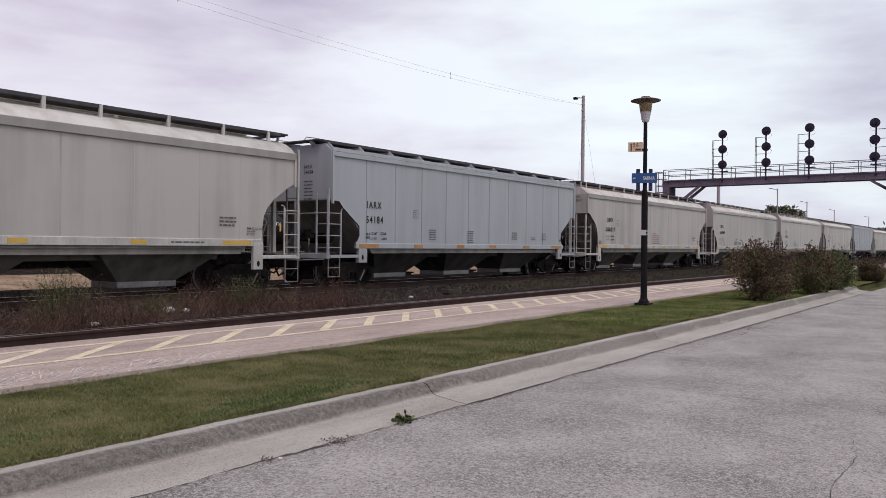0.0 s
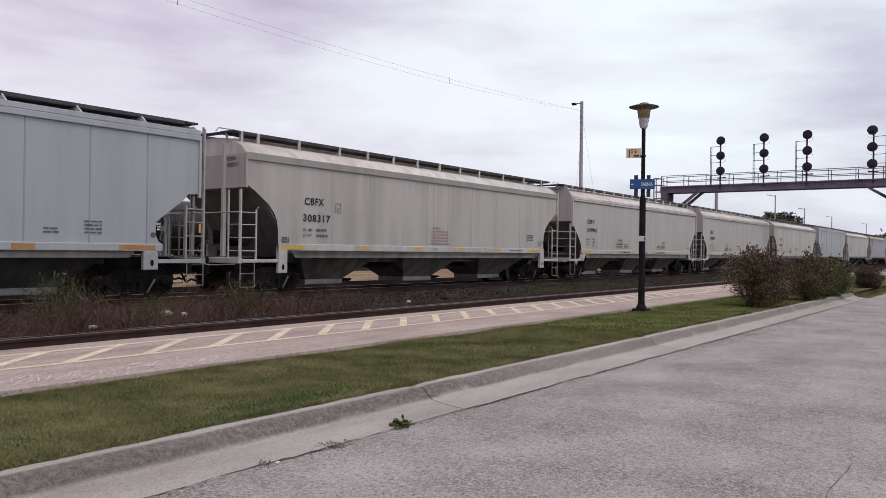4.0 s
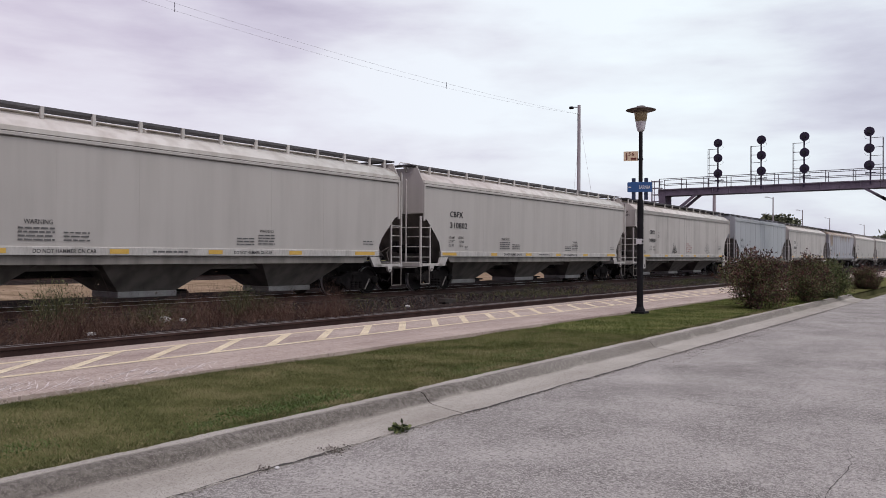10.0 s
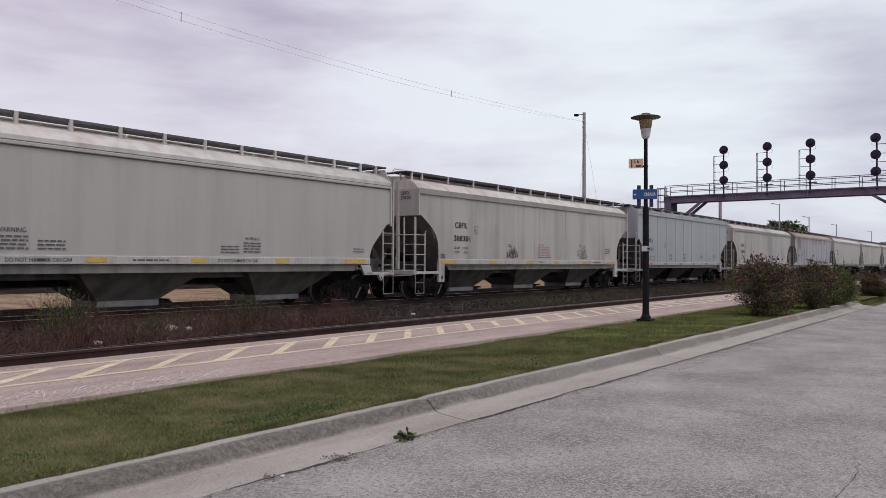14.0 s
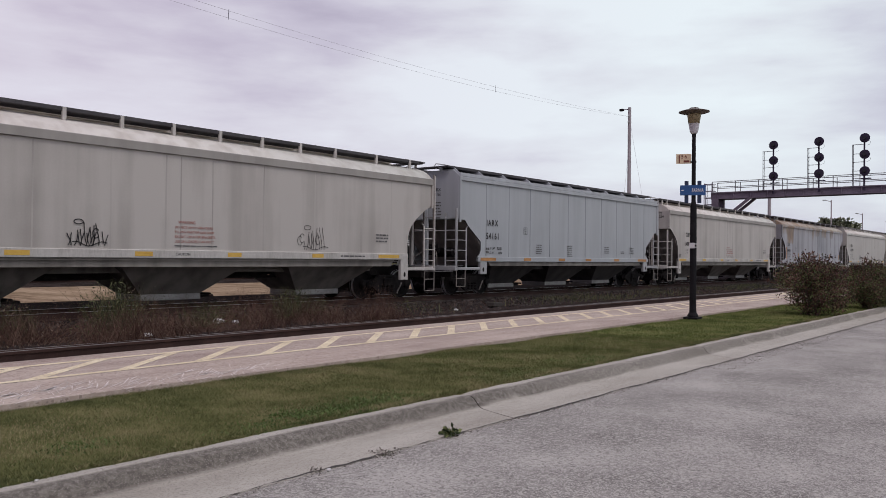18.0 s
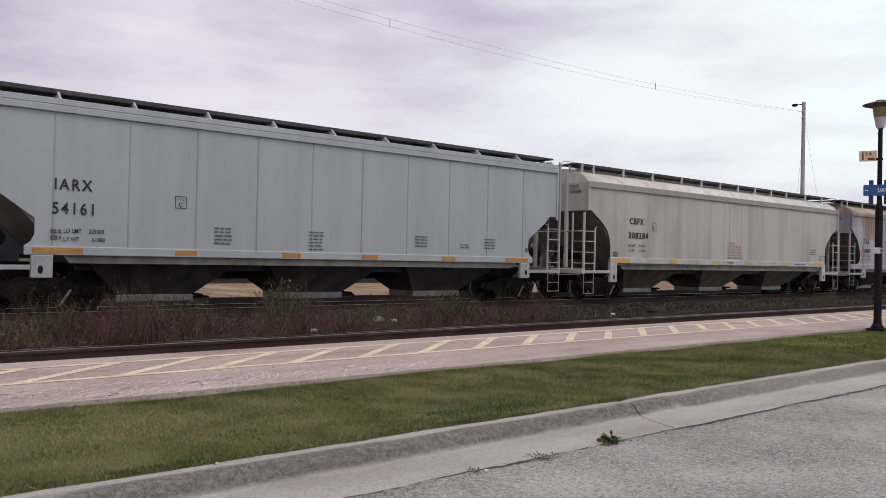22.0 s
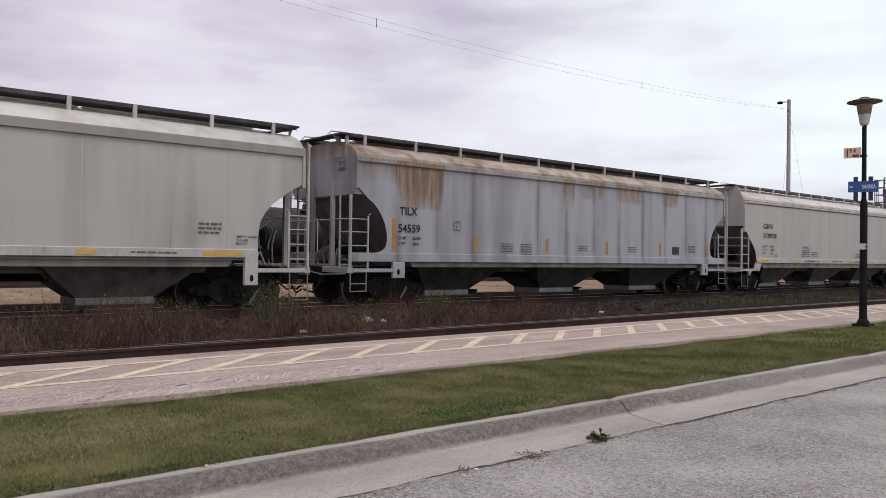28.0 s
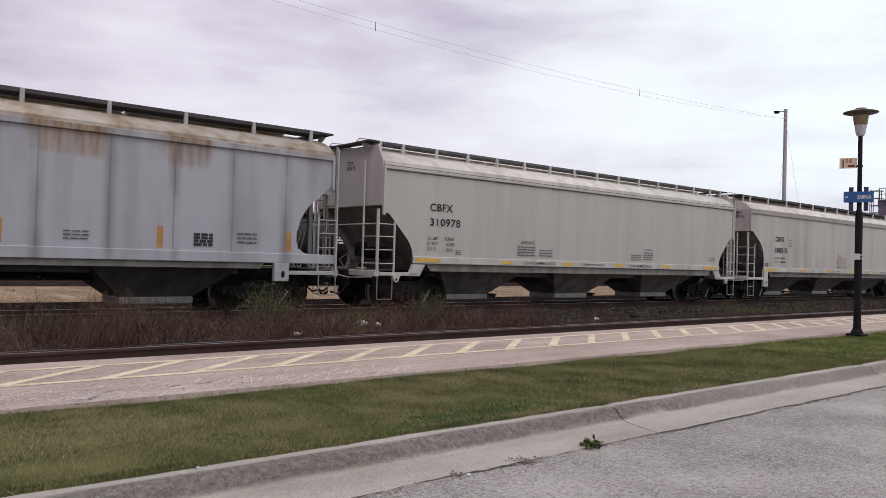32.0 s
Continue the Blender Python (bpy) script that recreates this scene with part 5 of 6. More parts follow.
for x0, kind, paint, mark, number in TRAIN:
    key = (kind, paint)
    if key in models:
        car = copy_thing(models[key], pose(x0, CAR_Y, 0))
    else:
        car = hopper_car(kind, paint)
        models[key] = car
    car.location.x = x0
    CARS.append((car, x0, kind, paint, mark, number))
for car, x0, kind, paint, mark, number in CARS:
    lab = LABELS[kind].format(mark, number) if number and x0 > 0 else LABELS[kind].split(", marked")[0]
    tagged(car, lab, "freight car", "cars of the freight train")
    if number or x0 < 0:
        letter_car(car, kind, mark, number)
scrawl(CARS[5][0], 12.45, 1.54, 0.78, 5, 0.008)
scrawl(CARS[5][0], 5.95, 1.54, 0.66, 8)


# ---- tank cars standing in the yard ----
def tank_car():
    car = thing("tank_car", pose(0, 42, 0), "", "")
    L, r, zc = 15.6, 1.42, 2.76
    part("tank", lathe([(0.3, 0.0), (0.9, 0.1), (1.25, 0.3), (r, 0.62), (r, L - 0.62), (1.25, L - 0.3), (0.9, L - 0.1), (0.3, L)], 36, "x", (0, 0, zc)), M["tank"], car, smooth=True)
    for x in (3.9, 7.8, 11.7):
        part("tank_band", lathe([(r + 0.012, x - 0.05), (r + 0.012, x + 0.05)], 36, "x", (0, 0, zc)), M["tank"], car)
    part("dome", lathe([(0.45, 0.0), (0.45, 0.28), (0.4, 0.34), (0.1, 0.36)], 20, "z", (L / 2, 0, zc + r - 0.04)), M["tank"], car)
    for s in (-1, 1):
        part("dome_platform", B(L / 2 - 1.1, L / 2 + 1.1, min(s * 0.55, s * 1.2), max(s * 0.55, s * 1.2), zc + 1.22, zc + 1.27), M["grating"], car)
        part("platform_rail", rods([(L / 2 - 1.1, s * 1.2, zc + 1.25), (L / 2 - 1.1, s * 1.2, zc + 2.1), (L / 2 + 1.1, s * 1.2, zc + 2.1), (L / 2 + 1.1, s * 1.2, zc + 1.25)], 0.02), M["grating"], car)
        part("ladder", rods([(L / 2 - 0.3, s * 1.5, 0.9), (L / 2 - 0.3, s * 1.5, 3.6)], 0.025), M["white_steel"], car)
        part("reflector", B(2.2, 2.34, s * 1.43 - 0.01, s * 1.43 + 0.01, 2.2, 2.75), M["reflector"], car, "yellow reflective strip")
        part("reflector", B(L - 2.3, L - 2.16, s * 1.43 - 0.01, s * 1.43 + 0.01, 2.2, 2.75), M["reflector"], car, "yellow reflective strip")
        for x in (-0.55, L + 0.05):
            part("end_platform", B(x, x + 0.5, min(s * 0.3, s * 1.5), max(s * 0.3, s * 1.5), 1.06, 1.12), M["grating"], car)
            part("end_rail", rods([(x + 0.25, s * 1.48, 1.1), (x + 0.25, s * 1.48, 2.1), (x + 0.25, s * 0.4, 2.1), (x + 0.25, s * 0.4, 1.1)], 0.02), M["white_steel"], car)
    for k in range(3):
        bm = bmesh.new()
        rng = random.Random(k)
        q = 9.0
        while q < 10.8:
            ln = rng.uniform(0.1, 0.3)
            v = [bm.verts.new(p) for p in ((q, -1.432, 2.6 - k * 0.16), (q + ln, -1.432, 2.6 - k * 0.16), (q + ln, -1.43, 2.69 - k * 0.16), (q, -1.43, 2.69 - k * 0.16))]
            bm.faces.new(v)
            q += ln + 0.05
        part("stencil", bm, M["ink_white"], car)
    lettering("reporting_mark", "CGTX", 0.34, pose(1.3, -1.44, 2.58, 90, 0, 0), M["ink_white"], car, space=1.1)
    bars(car, "car_number", 2.75, 2.6, 0.7, 1, 0.1, "ink_white", 0.2, y=-1.44, seed=8)
    part("stub_sill", B(-0.7, L + 0.7, -0.32, 0.32, 0.86, 1.34, bevel=0.02), M["truck"], car)
    part("bottom_outlet", lathe([(0.25, 0.75), (0.25, 1.36)], 14, "z", (L / 2, 0, 0)), M["tank"], car)
    for x in (1.4, L - 1.4):
        t = truck_at(car, x)
        t.location.z = 0.02
    return car


tank = tank_car()
tagged(tank, "black tank car standing on the yard track", "tank car", "tank cars in the yard")
tank.location = (-0.8, 42, 0)
for x in (-18.3, 16.7, 34.2, 51.7):
    copy_thing(tank, pose(x, 42, 0))


# ---- platform lamp with its signs ----
lamp = thing("platform_lamp", pose(18.0, 7.20, 0), "black platform lamp post carrying a station name sign, on the lawn", "lamp post")
TOW = 201.8  # the way that the sign boards face, from the post to the camera's side
part("base_plate", B(-0.17, 0.17, -0.17, 0.17, -0.05, 0.015, bevel=0.008), M["lamp_black"], lamp)
part("base_flare", lathe([(0.13, 0.015), (0.125, 0.05), (0.085, 0.12), (0.078, 0.2)], 16), M["lamp_black"], lamp)
part("lower_pole", lathe([(0.078, 0.19), (0.074, 2.62), (0.055, 2.72)], 16), M["lamp_black"], lamp)
part("upper_pole", lathe([(0.05, 2.70), (0.045, 4.36)], 14), M["lamp_black"], lamp)
bowl = part("lantern", lathe([(0.06, 4.34), (0.085, 4.37), (0.10, 4.42), (0.125, 4.58), (0.128, 4.585)], 20), M["lamp_white"], lamp, "frosted white lantern bowl", smooth=True)
part("upper_bowl", lathe([(0.129, 4.586), (0.158, 4.78), (0.165, 4.80)], 20), M["lamp_amber"], lamp, "amber tinted upper bowl", smooth=True)
part("cap", lathe([(0.17, 4.80), (0.35, 4.85), (0.355, 4.865), (0.24, 4.90), (0.12, 4.93), (0.10, 4.955), (0.03, 4.965)], 24), M["lamp_cap"], lamp, "wide brown lamp cap")
for z in (1.64, 1.72):
    part("band", lathe([(0.082, z), (0.082, z + 0.03)], 16), M["grey_steel"], lamp)
part("notice_tag", B(-0.09, -0.085, -0.07, 0.07, 1.63, 1.76), M["ink_white"], lamp)


def sign_frame(dz):
    return pose(0, 0, dz, 0, 0, TOW + 90)


def signed(ob):
    ob.matrix_basis = sign_frame(0)
    return ob


# in the signs' own frame +y looks to the camera, -x is the side towards the track
num = signed(part("number_board", B(-0.40, -0.055, -0.012, 0.012, 3.64, 3.87, bevel=0.004), M["sign_cream"], lamp, "cream number board"))
signed(part("number_bracket", B(-0.075, 0.06, -0.02, 0.02, 3.66, 3.70), M["lamp_black"], lamp))


def on_sign(x, z, y=-0.016):
    return sign_frame(0) @ pose(x, y, z, 90, 0, 0)


lettering("number_figure", "1", 0.25, on_sign(-0.385, 3.665), M["sign_brown"], lamp, wide=0.9)
lettering("number_figure", "56", 0.12, on_sign(-0.29, 3.765), M["sign_brown"], lamp, space=1.3)
signed(part("number_patch", B(-0.23, -0.10, -0.017, -0.0125, 3.67, 3.715), M["sign_brown"], lamp))
signed(part("name_board", B(-0.30, 0.27, -0.075, -0.055, 2.88, 3.12, bevel=0.004), M["sign_blue"], lamp, "blue station name board"))
signed(part("name_board_side", B(-0.31, -0.10, 0.06, 0.08, 2.90, 3.12, bevel=0.004), M["sign_blue"], lamp))
for x in (-0.16, 0.13):
    signed(part("sign_slat", B(x - 0.045, x + 0.045, -0.05, 0.05, 2.70, 3.22, bevel=0.004), M["sign_dark"], lamp))
lettering("station_name", "SARNIA", 0.125, on_sign(-0.04, 2.955, -0.079), M["ink_white"], lamp, wide=0.62, bold=0.016)
signed(part("name_emblem", B(-0.28, -0.22, -0.079, -0.0755, 2.985, 3.01), M["ink_white"], lamp))


# ---- signal gantry ----
GX = 68.75
gantry = thing("signal_gantry", pose(GX, 0, 0), "weathered steel signal bridge across the tracks with a railed walkway", "signal gantry")
for dx in (-0.65, 0.65):
    bm = bmesh.new()
    for z0, z1, w in ((6.72, 6.78, 0.12), (6.78, 7.24, 0.02), (7.24, 7.30, 0.12)):
        box(bm, dx - w, dx + w, 4.6, 25.6, z0, z1)
    part("girder", bm, M["gantry"], gantry)
    for k in range(15):
        part("stiffener", B(dx - 0.11, dx + 0.11, 5.2 + 1.42 * k, 5.23 + 1.42 * k, 6.782, 7.238), M["gantry"], gantry)
part("walkway", B(-0.62, 0.62, 4.6, 25.6, 7.302, 7.34), M["grating"], gantry)
for y in (25.25, 5.6):
    for dx in (-0.62, 0.62):
        bm = bmesh.new()
        for a0, a1, b0, b1 in ((-0.28, 0.28, -0.16, -0.13), (-0.28, 0.28, 0.13, 0.16), (-0.02, 0.02, -0.13, 0.13)):
            box(bm, dx + b0, dx + b1, y + a0, y + a1, -0.3, 6.718)
        part("column", bm, M["gantry"], gantry)
for y0, y1 in ((24.95, 22.3), (5.9, 9.15)):
    for dx in (-0.62, 0.62):
        dy, dz = (y1 - y0), 2.0
        part("knee_brace", prism(bmesh.new(), [(y1 - 0.12, 6.718), (y1 + 0.22, 6.718), (y0 + (0.1 if y0 > y1 else -0.1), 4.75), (y0 + (0.1 if y0 > y1 else -0.1), 4.4)], dx - 0.1, dx + 0.1, "x"), M["gantry"], gantry)
posts = [25.55, 23.55, 21.6, 19.65, 17.6, 15.78, 13.85, 11.95, 9.99, 8.1, 6.1, 4.7]
for dx in (-0.64, 0.64):
    for y in posts:
        part("rail_post", B(dx - 0.025, dx + 0.025, y - 0.025, y + 0.025, 7.30, 8.26), M["gantry_light"], gantry)
    for z in (7.78, 8.25):
        part("hand_rail", rod(bmesh.new(), (dx, 4.65, z), (dx, 25.6, z), 0.028, 6), M["gantry_light"], gantry)
for z in (7.5, 6.9, 6.3, 5.7, 8.1):
    part("cage_hoop", rods([(-0.35, 25.62, z), (-0.35, 26.4, z), (0.35, 26.4, z), (0.35, 25.62, z)], 0.03), M["gantry"], gantry)
for dx, y in ((-0.35, 26.4), (0.35, 26.4), (0.0, 26.42), (-0.25, 25.75), (0.25, 25.75)):
    part("access_ladder", rod(bmesh.new(), (dx, y, -0.3 if y < 26 else 5.4), (dx, y, 8.2), 0.03), M["gantry"], gantry)
part("end_plate", B(-0.77, 0.77, 25.605, 25.63, 6.70, 7.34), M["gantry"], gantry)


def signal(y, side):
    """Mast with three black round targets; its ladder stands on the given side."""
    mast = part("signal_mast", rod(bmesh.new(), (-0.7, y + side * 0.06, 7.0), (-0.7, y + side * 0.06, 11.0), 0.065, 10), M["signal"], gantry, "black signal mast with three round targets")
    for z in (8.46, 9.76, 11.05):
        part("target", lathe([(0.355, -0.90), (0.37, -0.895), (0.37, -0.87), (0.355, -0.865)], 28, "x", (0, y, z)), M["signal"], mast)
        part("lens_hood", lathe([(0.13, -1.12), (0.14, -1.12), (0.14, -0.9)], 16, "x", (0, y, z)), M["lens_dark"], mast)
        part("signal_case", B(-0.862, -0.5, y - 0.17, y + 0.17, z - 0.2, z + 0.2, bevel=0.03), M["signal"], mast)
        part("cable", tube([(-0.6, y - side * 0.1, z - 0.15), (-0.6, y - side * 0.30, z - 0.22), (-0.6, y - side * 0.36, z - 0.34), (-0.6, y - side * 0.30, z - 0.48), (-0.6, y - side * 0.05, z - 0.56)], 0.009, 5), M["signal"], mast)
    part("mast_bracket", B(-0.78, -0.62, y - 0.42, y + 0.30, 7.84, 7.92), M["signal"], mast)
    for q in (-0.72, -0.38):
        part("ladder_stile", rod(bmesh.new(), (q, y + side * 0.9, 7.3), (q, y + side * 0.9, 10.6), 0.022), M["gantry_light"], mast)
    for k in range(10):
        part("rung", rod(bmesh.new(), (-0.72, y + side * 0.9, 7.6 + 0.32 * k), (-0.38, y + side * 0.9, 7.6 + 0.32 * k), 0.014), M["gantry_light"], mast)
    for z in (10.58, 9.85, 9.2, 8.5, 7.9):
        part("ladder_stay", rod(bmesh.new(), (-0.66, y, z), (-0.55, y + side * 0.92, z + 0.02), 0.022), M["gantry_light"], mast)


for y in (20.32, 16.78, 13.47):
    signal(y, 1)
signal(8.85, -1)

# ---- poles and wires ----
pole = thing("utility_pole", pose(50.8, 25.0, -0.2), "tall grey timber pole with a small floodlight", "utility pole")
part("pole", rod(bmesh.new(), (0, 0, 0), (0, 0, 12.3), 0.15, 14, 0.11), M["pole_wood"], pole)
part("light_arm", rods([(0, 0, 12.15), (-0.05, 0.5, 12.2)], 0.03), M["gantry"], pole)
part("floodlight", B(-0.2, 0.05, 0.42, 0.72, 12.08, 12.24, bevel=0.03), M["lamp_black"], pole, "small dark floodlight")
for z in (11.2, 11.6):
    part("insulator", lathe([(0.05, 0), (0.07, 0.05), (0.04, 0.12)], 10, "z", (-0.16, 0, z)), M["grey_steel"], pole)
part("guy_wire", rods([(0, -0.1, 11.0), (1.4, -1.4, 0.0)], 0.007, 5), M["wire"], pole)
part("guy_wire", rods([(0, 0.1, 9.0), (-0.9, 0.5, 0.0)], 0.007, 5), M["wire"], pole)

wires = thing("overhead_wires", pose(0, 0, 0), "pair of thin overhead wires with spacers running to the pole", "wires")
for dy, dz in ((0.0, 0.0), (0.0, 0.28)):
    pts = []
    for k in range(41):
        f = k / 40
        x = 50.8 - 62.0 * f
        z = 11.45 + 0.5 * f - 5.7 * f * (1 - f) + dz - dz * (1 - f) ** 6
        pts.append((x, 25.0 + dy, z))
    part("wire", tube(pts, 0.0045, 5), M["wire"], wires)
for x in (17.43, 34.6):
    f = (50.8 - x) / 62.0
    z = 11.45 + 0.5 * f - 5.7 * f * (1 - f)
    part("spacer", rod(bmesh.new(), (x, 25.0, z - 0.05), (x, 25.0, z + 0.32), 0.012), M["signal"], wires)
far_pole = thing("utility_pole", pose(-11.2, 25.0, -0.2), "tall grey timber pole that carries the wires", "utility pole")
part("pole", rod(bmesh.new(), (0, 0, 0), (0, 0, 12.6), 0.19, 14, 0.13), M["pole_wood"], far_pole)
part("crossarm", B(-0.06, 0.06, -0.9, 0.9, 12.0, 12.12), M["pole_wood"], far_pole)


def yard_light(x, y, h):
    p = thing("yard_light", pose(x, y, -0.25), "slim grey yard lighting pole far along the line", "light pole", "yard lights")
    part("pole", rod(bmesh.new(), (0, 0, 0), (0, 0, h), 0.12, 8, 0.08), M["pole_wood"], p)
    part("arm", rods([(0, 0, h - 0.2), (-0.25, 0.7, h)], 0.035), M["gantry"], p)
    part("lamp_head", B(-0.45, -0.15, 0.6, 1.05, h - 0.04, h + 0.08, bevel=0.03), M["grey_steel"], p)


for dx, dy, r, s in ((0.9738, 0.2275, 122, 0.0704), (0.9805, 0.1967, 158, 0.0546), (0.9856, 0.1688, 192, 0.045), (0.9909, 0.1344, 235, 0.0368)):
    yard_light(dx * r, dy * r, r * s + 1.6)
mast2 = thing("utility_pole", pose(0.9568 * 95, 0.2908 * 95, -0.25), "plain grey pole standing behind the gantry", "utility pole")
part("pole", rod(bmesh.new(), (0, 0, 0), (0, 0, 9.0), 0.22, 10, 0.18), M["pole_wood"], mast2)


# ---- plants ----
def cards(points, size, rng, aspect=0.5, droop=0.0):
    """Many small pointed leaves at the points: verts and faces."""
    n = len(points)
    d = rng.normal(size=(n, 3))
    d[:, 2] -= droop
    d /= np.linalg.norm(d, axis=1)[:, None]
    u = np.cross(d, rng.normal(size=(n, 3)))
    u /= np.linalg.norm(u, axis=1)[:, None]
    s = (size * rng.uniform(0.6, 1.35, n))[:, None]
    p = np.asarray(points)
    v = np.stack([p, p + d * s * 0.5 + u * s * aspect * 0.5, p + d * s, p + d * s * 0.5 - u * s * aspect * 0.5], 1).reshape(-1, 3)
    f = np.arange(4 * n).reshape(-1, 4)
    return v, f


def clumps(rng, n, centre, radii, lumps, spread=0.32, low=-0.8):
    """Points in an uneven crown: lumps spread over an ellipsoid."""
    c = []
    while len(c) < lumps:
        q = rng.normal(size=3)
        q = q / np.linalg.norm(q) * rng.uniform(0.35, 0.95)
        if q[2] > low:
            c.append(q)
    c = np.array(c)
    k = rng.integers(0, lumps, n)
    pts = c[k] + np.clip(rng.normal(size=(n, 3)), -1.7, 1.7) * spread * rng.uniform(0.5, 1.2, lumps)[k][:, None]
    return pts * np.array(radii) + np.array(centre)


def bush(x, y, w, d, h, red, seed, label):
    rng = np.random.default_rng(seed)
    b = thing("bush", pose(x, y, -0.04), label, "bush", "bushes by the kerb")
    for k in range(24):
        stems = bmesh.new()
        a, lean = rng.uniform(0, math.tau), rng.uniform(0.1, 0.8)
        p = [Vector((rng.uniform(-0.15, 0.15), rng.uniform(-0.15, 0.15), 0.0))]
        for i in range(1, 5):
            f = i / 4
            p.append(Vector((math.cos(a) * lean * w * 0.5 * f, math.sin(a) * lean * d * 0.5 * f, h * f * (1.05 - lean * 0.35))) + Vector(rng.normal(size=3)) * 0.04)
        for i in range(4):
            rod(stems, p[i], p[i + 1], 0.014 - 0.003 * i, 5)
        part("stem", stems, M["bark"], b)
    pts = clumps(rng, 30000, (0, 0, h * 0.46), (w * 0.46, d * 0.46, h * 0.47), 56, 0.20, -1.0)
    pts = pts[pts[:, 2] > 0.02]
    tip = rng.random(len(pts)) < red
    for sel, mat, nm in ((tip, "leaf_red", "red_leaves"), (~tip, "leaf_green", "green_leaves")):
        v, f = cards(pts[sel], 0.046, rng, 0.6)
        raw(nm, v, f, M[mat], b)
    sprigs = bmesh.new()
    tops = []
    for k in range(26):
        a = rng.uniform(0, math.tau)
        out = rng.uniform(0.05, 0.46)
        q = Vector((math.cos(a) * w * out, math.sin(a) * d * out, h * rng.uniform(0.72, 0.92) * (1.1 - out)))
        e = q + Vector((math.cos(a) * out * 0.5 + rng.normal() * 0.07, math.sin(a) * out * 0.5 + rng.normal() * 0.07, rng.uniform(0.15, 0.36)))
        rod(sprigs, q, e, 0.006, 4)
        tops += [np.array(q.lerp(e, s)) + rng.normal(size=3) * 0.03 for s in np.linspace(0.2, 1.0, 14)]
    tagged(part("twig_growth", sprigs, M["bark"], b), kind="stuff")
    v, f = cards(np.array(tops), 0.075, rng, 0.5)
    raw("sprig_leaves", v, f, M["leaf_green" if red < 0.5 else "leaf_red"], b)
    return b


bush(21.6, 5.45, 2.7, 1.9, 1.60, 0.62, 3, "reddish-brown leafy shrub overhanging the kerb")
bush(26.0, 5.08, 2.0, 1.5, 1.45, 0.50, 4, "dark red and green shrub beside the kerb")
bush(28.8, 4.98, 1.9, 1.5, 1.40, 0.12, 5, "dense green shrub beside the kerb")
bush(38.6, 5.1, 1.7, 1.3, 0.95, 0.6, 6, "low brownish shrub at the end of the kerb")


def tree(x, y, h, w, seed, label):
    rng = np.random.default_rng(seed)
    t = thing("tree", pose(x, y, -0.3), label, "tree", "trees far along the line")
    bm = bmesh.new()
    rod(bm, (0, 0, 0), (0, 0, h * 0.45), h * 0.035, 8, h * 0.022)
    for k in range(8):
        a = k * 2.4
        q = Vector((math.cos(a) * w * 0.3, math.sin(a) * w * 0.3, h * rng.uniform(0.55, 0.85)))
        rod(bm, (0, 0, h * rng.uniform(0.25, 0.45)), q, h * 0.016, 6, h * 0.005)
    part("trunk", bm, M["bark"], t)
    pts = clumps(rng, 9000, (0, 0, h * 0.58), (w * 0.47, w * 0.47, h * 0.42), 60, 0.13)
    v, f = cards(pts, h * 0.05, rng, 0.8)
    raw("crown", v, f, M["leaf_far"], t)
    return t


tree(0.9742 * 150, 0.2235 * 150, 9.6, 9.0, 11, "broad green tree beyond the tracks")
tree(0.9742 * 156, 0.2140 * 156, 8.2, 6.5, 12, "smaller green tree beyond the tracks")
for k in range(9):
    az_, r = 0.150 - 0.0135 * k, 245 + 14 * (k % 3)
    tree(math.cos(az_) * r, math.sin(az_) * r, (7.2 if k < 3 else 8.6) + (k * 37 % 5) * 0.35, 9.5, 20 + k, "dark green tree in the distant tree line")


def far_woods():
    rng = np.random.default_rng(77)
    pts = []
    for k in range(260):
        a = rng.uniform(0.02, 2.6)
        r = rng.uniform(330, 420)
        c = np.array([math.cos(a) * r, math.sin(a) * r, rng.uniform(1.0, 5.5)])
        pts.append(c + rng.normal(size=(60, 3)) * np.array([4.5, 4.5, 2.0]))
    pts = np.concatenate(pts)
    pts = pts[pts[:, 2] > -0.3]
    v, f = cards(pts, 1.6, rng, 0.8)
    return raw("far_woods", v, f, M["leaf_far"])


tagged(far_woods(), "low line of distant woods along the horizon", "woods", kind="stuff")


def blades(n, x0, x1, y0, y1, z, h, w, rng, lean=0.5, dens=None):
    """Single-triangle grass blades."""
    x = rng.uniform(x0, x1, n)
    y = rng.uniform(y0, y1, n)
    if dens is not None:
        keep = rng.random(n) < dens(x, y)
        x, y = x[keep], y[keep]
    n = len(x)
    if z is None:
        keys, back = np.unique(np.round(x * 10) * 1000 + np.round(y * 10), return_inverse=True)
        z = np.array([lawn_height((k // 1000) / 10, (k % 1000) / 10) for k in keys])[back] - 0.008
    else:
        z = np.full(n, z)
    a, b = rng.uniform(0, math.tau, n), rng.uniform(0, math.tau, n)
    hh = h * rng.uniform(0.45, 1.3, n)
    ww = w * rng.uniform(0.6, 1.3, n)
    ln = hh * lean * rng.uniform(0.2, 1.2, n)
    v = np.zeros((n, 3, 3))
    v[:, 0] = np.stack([x - ww * np.cos(a), y - ww * np.sin(a), z], 1)
    v[:, 1] = np.stack([x + ww * np.cos(a), y + ww * np.sin(a), z], 1)
    v[:, 2] = np.stack([x + ln * np.cos(b), y + ln * np.sin(b), z + hh], 1)
    return v.reshape(-1, 3), np.arange(3 * n).reshape(-1, 3)


def patchy(scale, low, high, seed):
    def f(x, y):
        q = np.array([noise.noise((a * scale, b * scale, seed)) for a, b in zip(np.round(x, 1), np.round(y, 1))])
        return np.clip((q - low) / (high - low), 0.0, 1.0)
    return f


